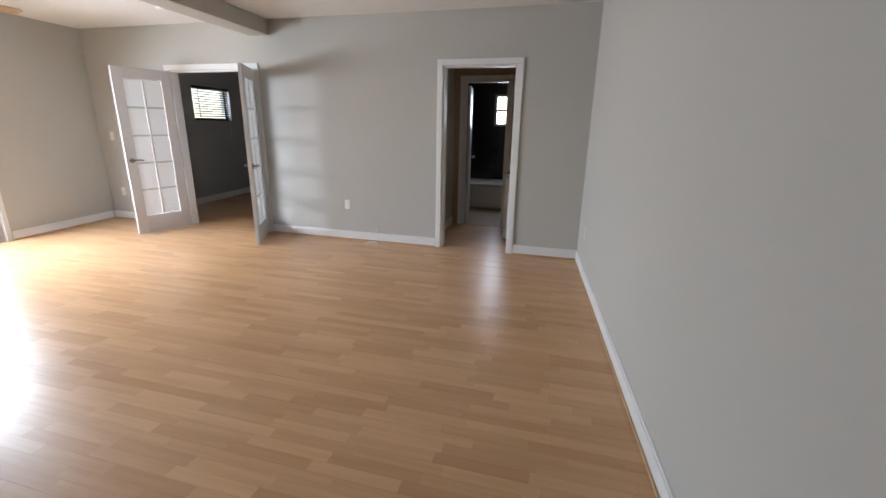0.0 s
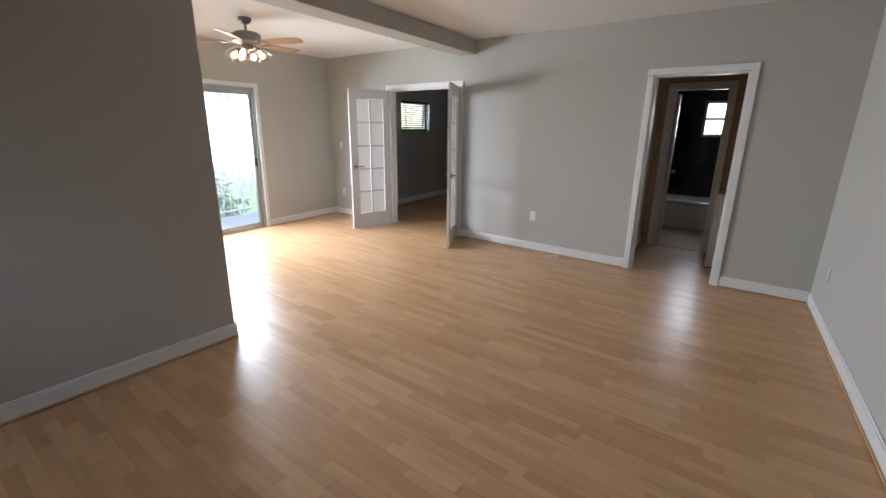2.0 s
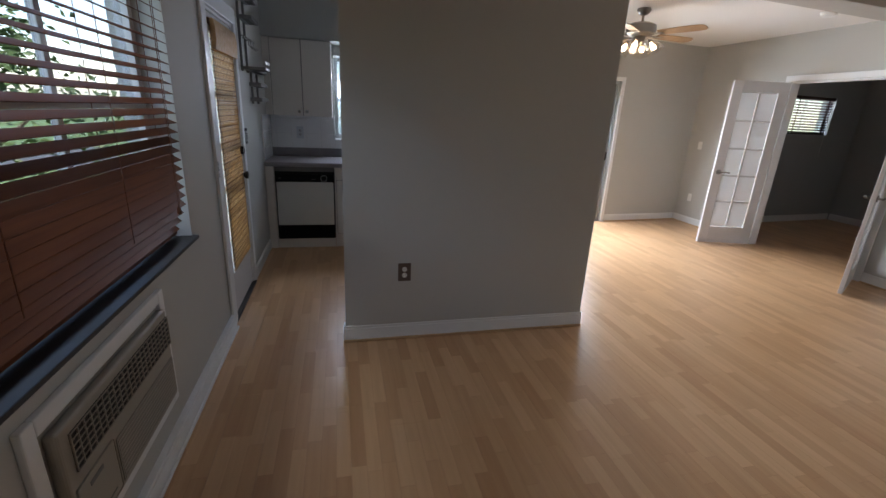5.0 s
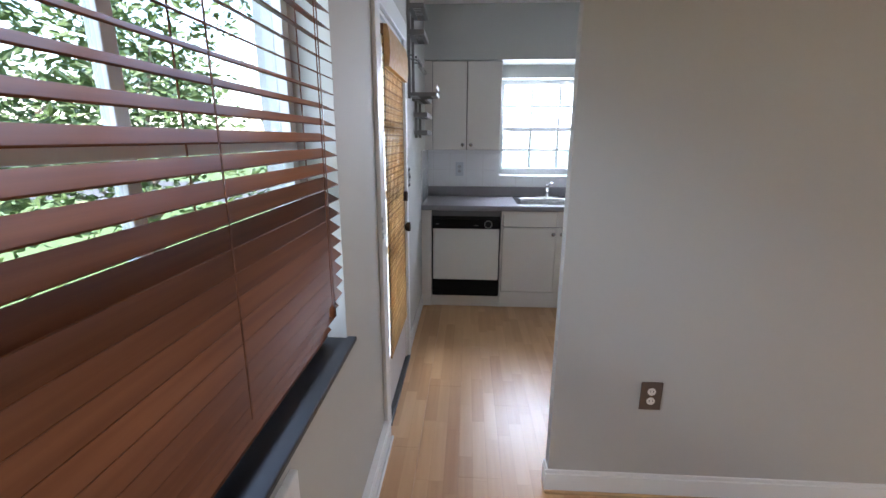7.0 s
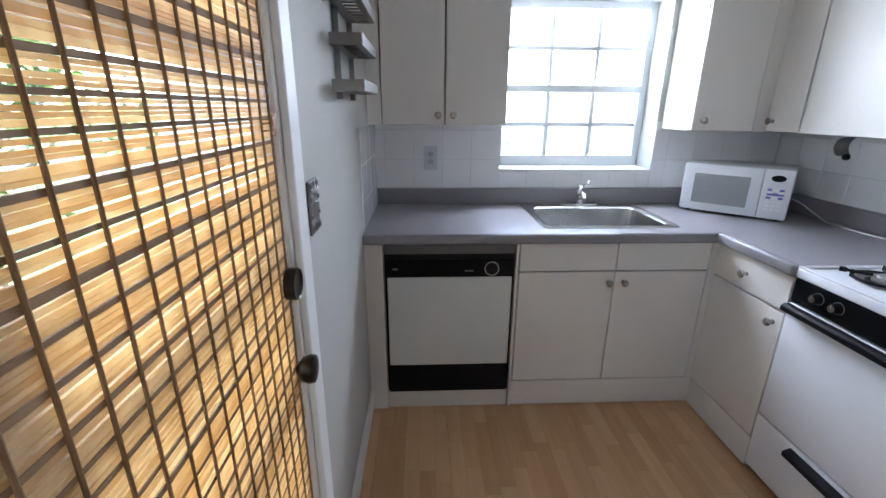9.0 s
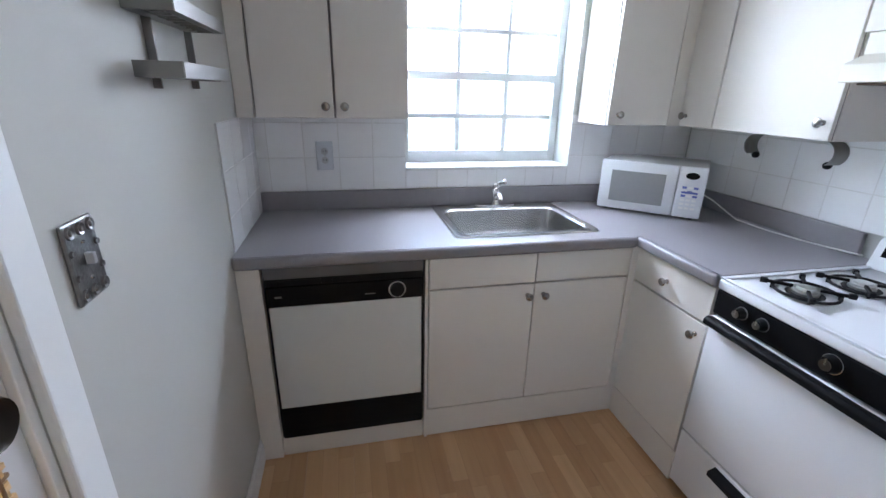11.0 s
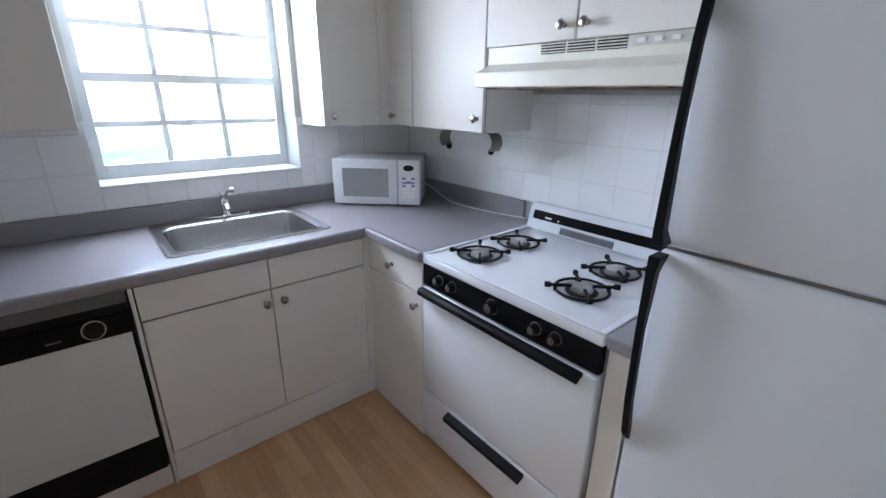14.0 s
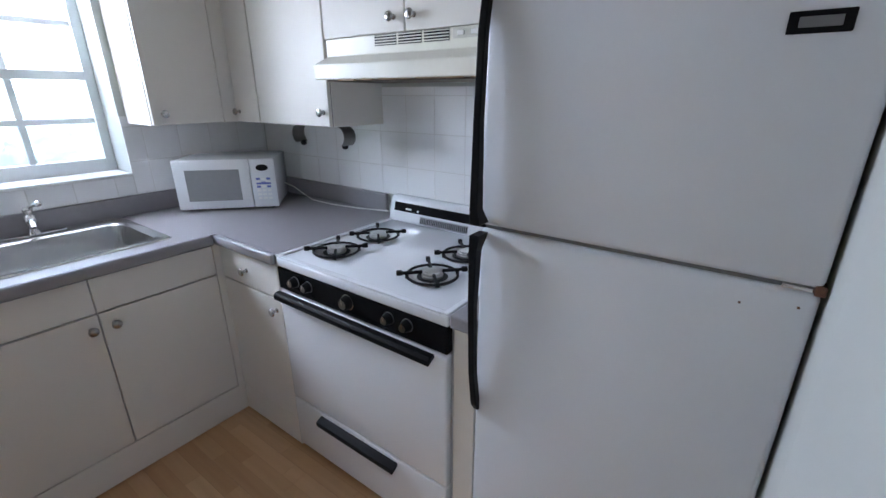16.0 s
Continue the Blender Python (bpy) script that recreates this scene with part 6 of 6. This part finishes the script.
single("white_cable", tube(pts, 0.0035, seg=6), PLATEW, (-3.6, 4.4, 0.0), "loose coil of white cable on the floor", "cable", smooth=True)
# ---- outside ----
GZ = -2.9
t = bmesh.new()
vs = [t.verts.new(p) for p in ((-1500, -1500, GZ), (1500, -1500, GZ), (1500, 1500, GZ), (-1500, 1500, GZ))]
t.faces.new(vs)
single("ground", t, GRASS, (0, 0, GZ), "green lawn round the house", "ground", kind="structure")
single("road", box((-46, -60, GZ + 0.005), (-32, 60, GZ + 0.03)), ASPHALT, (-39, 0, GZ), "grey asphalt car park", "road", kind="structure")
# lower storey of the house
single("wall_lower_storey", box((-8.05, SOUTH - 0.2, GZ), (-0.3, 8.05, -0.26)), STUCCO, (-4, 3, GZ), "white stucco lower storey", "wall", kind="structure")
single("roof", box((-8.06, SOUTH - 0.215, 2.75), (0.2, 8.1, 2.95), 0.01), STUCCO, (-4, 3, 2.75), "flat white roof slab", "roof", kind="structure")
single("walkway", box((-8.0, SOUTH - 1.45, -0.2), (0.0, SOUTH - 0.225, -0.03), 0.005), CONCRETE, (-4, SOUTH - 0.8, -0.1), "concrete walkway outside the garden door", "walkway", kind="structure")
# balcony
BX = -9.05
single("balcony_floor", box((BX - 0.05, 0.6, -0.2), (-7.98, 4.4, -0.03), 0.005), CONCRETE, (-8.5, 2.5, -0.1), "pale concrete balcony floor", "balcony", kind="structure")
ob = thing("balcony_railing", (BX, 2.5, -0.03), "white painted iron railing with scrolled bars", "railing")
part("top_rail", box((BX - 0.02, 0.65, 0.88), (BX + 0.02, 4.35, 0.91), 0.005), RAILW, ob)
part("bottom_rail", box((BX - 0.015, 0.65, 0.06), (BX + 0.015, 4.35, 0.085), 0.004), RAILW, ob)
for k in range(5):
    y = 0.65 + k * 0.925
    part("post", box((BX - 0.015, y - 0.015, -0.03), (BX + 0.015, y + 0.015, 0.88), 0.002), RAILW, ob)
for k in range(28):
    y = 0.76 + k * 0.129
    part("baluster", rod((BX, y, 0.085), (BX, y, 0.88), 0.007, seg=6), RAILW, ob)
for k in range(7):
    y = 0.95 + k * 0.516
    part("scroll", tube([(BX + 0.012, y + 0.10 * math.sin(a * 2 * math.pi), 0.10 + 0.77 * a) for a in [j / 24 for j in range(25)]], 0.007, seg=6), RAILW, ob)


def far_building(x, y0, y1, name, label):
    """A white three-storey block whose face looks along +x."""
    ob = thing(name, (x, (y0 + y1) / 2, GZ), label, "building")
    part("wall", box((x - 10, y0, GZ), (x, y1, GZ + 9.0)), STUCCO, ob)
    part("roof", box((x - 10.4, y0 - 0.4, GZ + 9.0), (x + 0.4, y1 + 0.4, GZ + 9.35)), STUCCO, ob)
    n = int((y1 - y0) / 4)
    for f in range(3):
        for k in range(n):
            y, z = y0 + 2 + k * 4, GZ + 1.0 + f * 3
            w = part("window", box((x + 0.0, y - 0.8, z), (x + 0.05, y + 0.8, z + 1.3)), RAILW, ob)
            part("pane", box((x + 0.051, y - 0.72, z + 0.08), (x + 0.06, y - 0.03, z + 1.22)), DARKGLASS, w)
            part("pane", box((x + 0.051, y + 0.03, z + 0.08), (x + 0.06, y + 0.72, z + 1.22)), DARKGLASS, w)
        part("floor_band", box((x + 0.0, y0, GZ + 2.75 + f * 3), (x + 0.12, y1, GZ + 2.95 + f * 3)), STUCCO, ob)
    return ob


far_building(-50, -14, 46, "apartment_building", "white three-storey apartment building across the car park")


def leaf_cloud(centre, size, n, leaf, seed, droop=0.0):
    """Many small bent leaves, gathered in uneven clumps."""
    r = np.random.RandomState(seed)
    t_v, t_f = [], []
    clumps = r.normal(size=(max(6, n // 70), 3)) * np.array(size) * 0.42 + np.array(centre)
    for k in range(n):
        c = clumps[r.randint(len(clumps))] + r.normal(size=3) * np.array(size) * 0.13
        a, b = r.uniform(0, 2 * math.pi), r.uniform(-0.9, 0.5) - droop
        d = np.array((math.cos(a) * math.cos(b), math.sin(a) * math.cos(b), math.sin(b)))
        s = np.cross(d, r.normal(size=3))
        s = s / (np.linalg.norm(s) + 1e-6)
        u = np.cross(s, d)
        L = leaf * r.uniform(0.6, 1.3)
        i = len(t_v)
        t_v += [c, c + d * L * 0.5 + s * L * 0.22 + u * L * 0.05, c + d * L - u * L * 0.08, c + d * L * 0.5 - s * L * 0.22 + u * L * 0.05]
        t_f += [(i, i + 1, i + 2), (i, i + 2, i + 3)]
    me = bpy.data.meshes.new("crown")
    me.from_pydata([tuple(v) for v in t_v], [], t_f)
    me.materials.append(LEAF)
    return me


def tree(x, y, height, spread, n, leaf, seed, label, z0=GZ, kind_name="tree", trunk=0.14):
    ob = thing(kind_name, (x, y, z0), label, "tree" if kind_name == "tree" else "shrub")
    r = random.Random(seed)
    top = z0 + height * 0.55
    bend = [(x, y, z0 - 0.05), (x + r.uniform(-.1, .1), y + r.uniform(-.1, .1), z0 + height * 0.25), (x + r.uniform(-.2, .2), y + r.uniform(-.2, .2), top)]
    bm = rod(bend[0], bend[1], trunk, seg=10, r2=trunk * 0.8)
    rod(bend[1], bend[2], trunk * 0.8, bm, 10, trunk * 0.55)
    for k in range(7):
        a = 2 * math.pi * k / 7 + r.uniform(-.3, .3)
        s = Vector(bend[1]).lerp(Vector(bend[2]), 0.4 + 0.6 * r.random())
        e = s + Vector((math.cos(a) * spread * 0.6, math.sin(a) * spread * 0.6, height * r.uniform(0.15, 0.35)))
        rod(s, e, trunk * 0.4, bm, 7, trunk * 0.1)
    part("trunk", bm, BARK, ob)
    me = leaf_cloud((0, 0, height * 0.70), (spread, spread, height * 0.36), n, leaf, seed)
    c = new("crown", me)
    c.parent = ob
    return ob


tree(-12.2, 3.4, 3.7, 1.4, 2600, 0.26, 3, "leafy green tree close behind the balcony railing", trunk=0.10)
tree(-13.0, 1.4, 3.2, 1.3, 2200, 0.24, 4, "low green tree below the balcony", trunk=0.09)
tree(-13.2, -0.8, 4.6, 1.9, 4200, 0.20, 6, "green tree outside the kitchen window", trunk=0.1)
tree(-14.6, -3.2, 5.0, 2.2, 4200, 0.22, 7, "leafy tree outside the kitchen window", trunk=0.12)
tree(-4.6, -6.0, 6.6, 2.3, 5200, 0.17, 8, "dense green tree outside the blinds")
tree(-7.0, -7.2, 7.0, 2.4, 5200, 0.18, 9, "dense green tree outside the garden door")
tree(-1.8, -6.6, 6.4, 2.3, 4200, 0.18, 10, "dense green tree beside the walkway")
tree(-10.0, -6.5, 7.0, 2.3, 4200, 0.18, 11, "dense green tree at the house corner")
# ---- wall tiles in the kitchen ----
def tile_field(name, p, q, s_from, s_to, z_from, z_to, side, size=0.163, skip=(), origin=(0.0, 0.0), label=""):
    """Square glazed tiles on one face of a wall, cut at the field's edges; each is a part."""
    m, _ = line_frame(p, q)
    back = strip_on(p, q, s_from, s_to, side * 0.0005, side * 0.004, z_from, z_to, 0)
    # the grout bed is cut round the openings
    bm = bmesh.new()
    cuts_s = sorted({s_from, s_to, *[x for o in skip for x in o[:2]]})
    cuts_z = sorted({z_from, z_to, *[x for o in skip for x in o[2:]]})
    back.free()
    for a, b in zip(cuts_s, cuts_s[1:]):
        for c, d in zip(cuts_z, cuts_z[1:]):
            if s_from <= a and b <= s_to and z_from <= c and d <= z_to and not any(o[0] - 1e-6 <= a and b <= o[1] + 1e-6 and o[2] - 1e-6 <= c and d <= o[3] + 1e-6 for o in skip):
                merge(bm, box((a, side * 0.0005, c), (b, side * 0.0062, d)), m)
    ob = single(name, bm, GROUT, m @ Vector((s_from, 0, z_from)), label, "tiles", kind="structure")
    shared = {}
    g = 0.0009
    i0, i1 = math.floor((s_from - origin[0]) / size), math.ceil((s_to - origin[0]) / size)
    j0, j1 = math.floor((z_from - origin[1]) / size), math.ceil((z_to - origin[1]) / size)
    rng = random.Random(len(name))
    for i in range(i0, i1):
        for j in range(j0, j1):
            a, b = max(s_from, origin[0] + i * size), min(s_to, origin[0] + (i + 1) * size)
            c, d = max(z_from, origin[1] + j * size), min(z_to, origin[1] + (j + 1) * size)
            pieces = [(a, b, c, d)]
            for o in skip:
                nxt = []
                for e in pieces:
                    if e[1] <= o[0] or e[0] >= o[1] or e[3] <= o[2] or e[2] >= o[3]:
                        nxt.append(e)
                        continue
                    if e[0] < o[0]:
                        nxt.append((e[0], o[0], e[2], e[3]))
                    if e[1] > o[1]:
                        nxt.append((o[1], e[1], e[2], e[3]))
                    lo, hi = max(e[0], o[0]), min(e[1], o[1])
                    if e[2] < o[2]:
                        nxt.append((lo, hi, e[2], o[2]))
                    if e[3] > o[3]:
                        nxt.append((lo, hi, o[3], e[3]))
                pieces = nxt
            for e in pieces:
                w, h = e[1] - e[0], e[3] - e[2]
                if w < 0.012 or h < 0.012:
                    continue
                key = (round(w, 3), round(h, 3))
                if key not in shared:
                    t = bmesh.new()
                    x, z, k = w / 2 - g, h / 2 - g, 0.0014
                    lo = [t.verts.new((sx * x, side * 0.004, sz * z)) for sx, sz in ((-1, -1), (1, -1), (1, 1), (-1, 1))]
                    hi = [t.verts.new((sx * (x - k), side * 0.0072, sz * (z - k))) for sx, sz in ((-1, -1), (1, -1), (1, 1), (-1, 1))]
                    t.faces.new(hi)
                    for n_ in range(4):
                        t.faces.new((lo[n_], lo[(n_ + 1) % 4], hi[(n_ + 1) % 4], hi[n_]))
                    bmesh.ops.recalc_face_normals(t, faces=t.faces)
                    me = bpy.data.meshes.new("tile")
                    t.to_mesh(me)
                    t.free()
                    me.materials.append(TILE)
                    shared[key] = me
                o = new("tile", shared[key])
                o.parent = ob
                o.matrix_parent_inverse = Matrix.Translation(-ob.location)
                o.matrix_basis = m @ Matrix.Translation(((e[0] + e[1]) / 2, 0, (e[2] + e[3]) / 2)) @ Euler((radians(rng.uniform(-.25, .25)), 0, radians(rng.uniform(-.25, .25)))).to_matrix().to_4x4()
    return ob


s_of = lambda y: y - SOUTH
tile_field("wall_tiles_window_side", *P_SINK, 0.003, s_of(STOVE_WALL) - 0.008, 1.026, 1.40, -1, skip=[(s_of(KWIN[0]), s_of(KWIN[1]), KWIN[2], 1.5)], origin=(s_of(KWIN[0]) - 0.163 * 6, 1.187), label="white glazed wall tiles above the worktop")
tile_field("wall_tiles_stove_side", *P_STOVE, 0.01, 2.62, 1.026, 1.53, -1, origin=(-6.39 - SINK - 0.163 * 8, 1.167), label="white glazed wall tiles behind the stove")
tile_field("wall_tiles_side", (SINK, SOUTH), (-6.76, SOUTH), 0.01, 0.60, 0.932, 1.385, 1, origin=(0.60 - 0.163 * 4, 1.385 - 0.163 * 3), label="white glazed wall tiles on the side wall")

# ---- floor boards: three strips wide ----
WIDE, LONG = 0.0655 * 3, 1.29
shared = {}


def board(x0, x1, y0, y1):
    key = (round(x1 - x0, 3), round(y1 - y0, 3))
    if key not in shared:
        t = bmesh.new()
        w, h = key[0] / 2 - 0.0003, key[1] / 2 - 0.0003
        k = 0.0005
        lo = [t.verts.new((sx * w, sy * h, -0.010)) for sx, sy in ((-1, -1), (1, -1), (1, 1), (-1, 1))]
        mid_ = [t.verts.new((sx * w, sy * h, -k)) for sx, sy in ((-1, -1), (1, -1), (1, 1), (-1, 1))]
        hi = [t.verts.new((sx * (w - k), sy * (h - k), 0)) for sx, sy in ((-1, -1), (1, -1), (1, 1), (-1, 1))]
        t.faces.new(hi)
        for n_ in range(4):
            j = (n_ + 1) % 4
            t.faces.new((mid_[n_], mid_[j], hi[j], hi[n_]))
            t.faces.new((lo[n_], lo[j], mid_[j], mid_[n_]))
        bmesh.ops.recalc_face_normals(t, faces=t.faces)
        me = bpy.data.meshes.new("floor_board")
        t.to_mesh(me)
        t.free()
        me.materials.append(FLOOR)
        shared[key] = me
    o = new("floor_board", shared[key])
    o.parent = floor
    o.matrix_parent_inverse = Matrix.Translation(-floor.location)
    o.location = ((x0 + x1) / 2, (y0 + y1) / 2, 0)


row = math.floor((SOUTH - 0.1) / WIDE)
while row * WIDE < 7.7:
    y0 = row * WIDE
    shift = (row * 0.43) % 1.0 * LONG
    x = -8.0 + 0.0 - shift
    lim = -0.45
    start = -7.98 if y0 > 0.7 else -7.55
    stop = lim if y0 < FAR else (-1.4 if y0 < HALL_Y else -3.45)
    while x < stop:
        a, b = max(x, start), min(x + LONG, stop)
        if b - a > 0.05:
            board(round(a, 3), round(b, 3), y0, y0 + WIDE)
        x += LONG
    row += 1
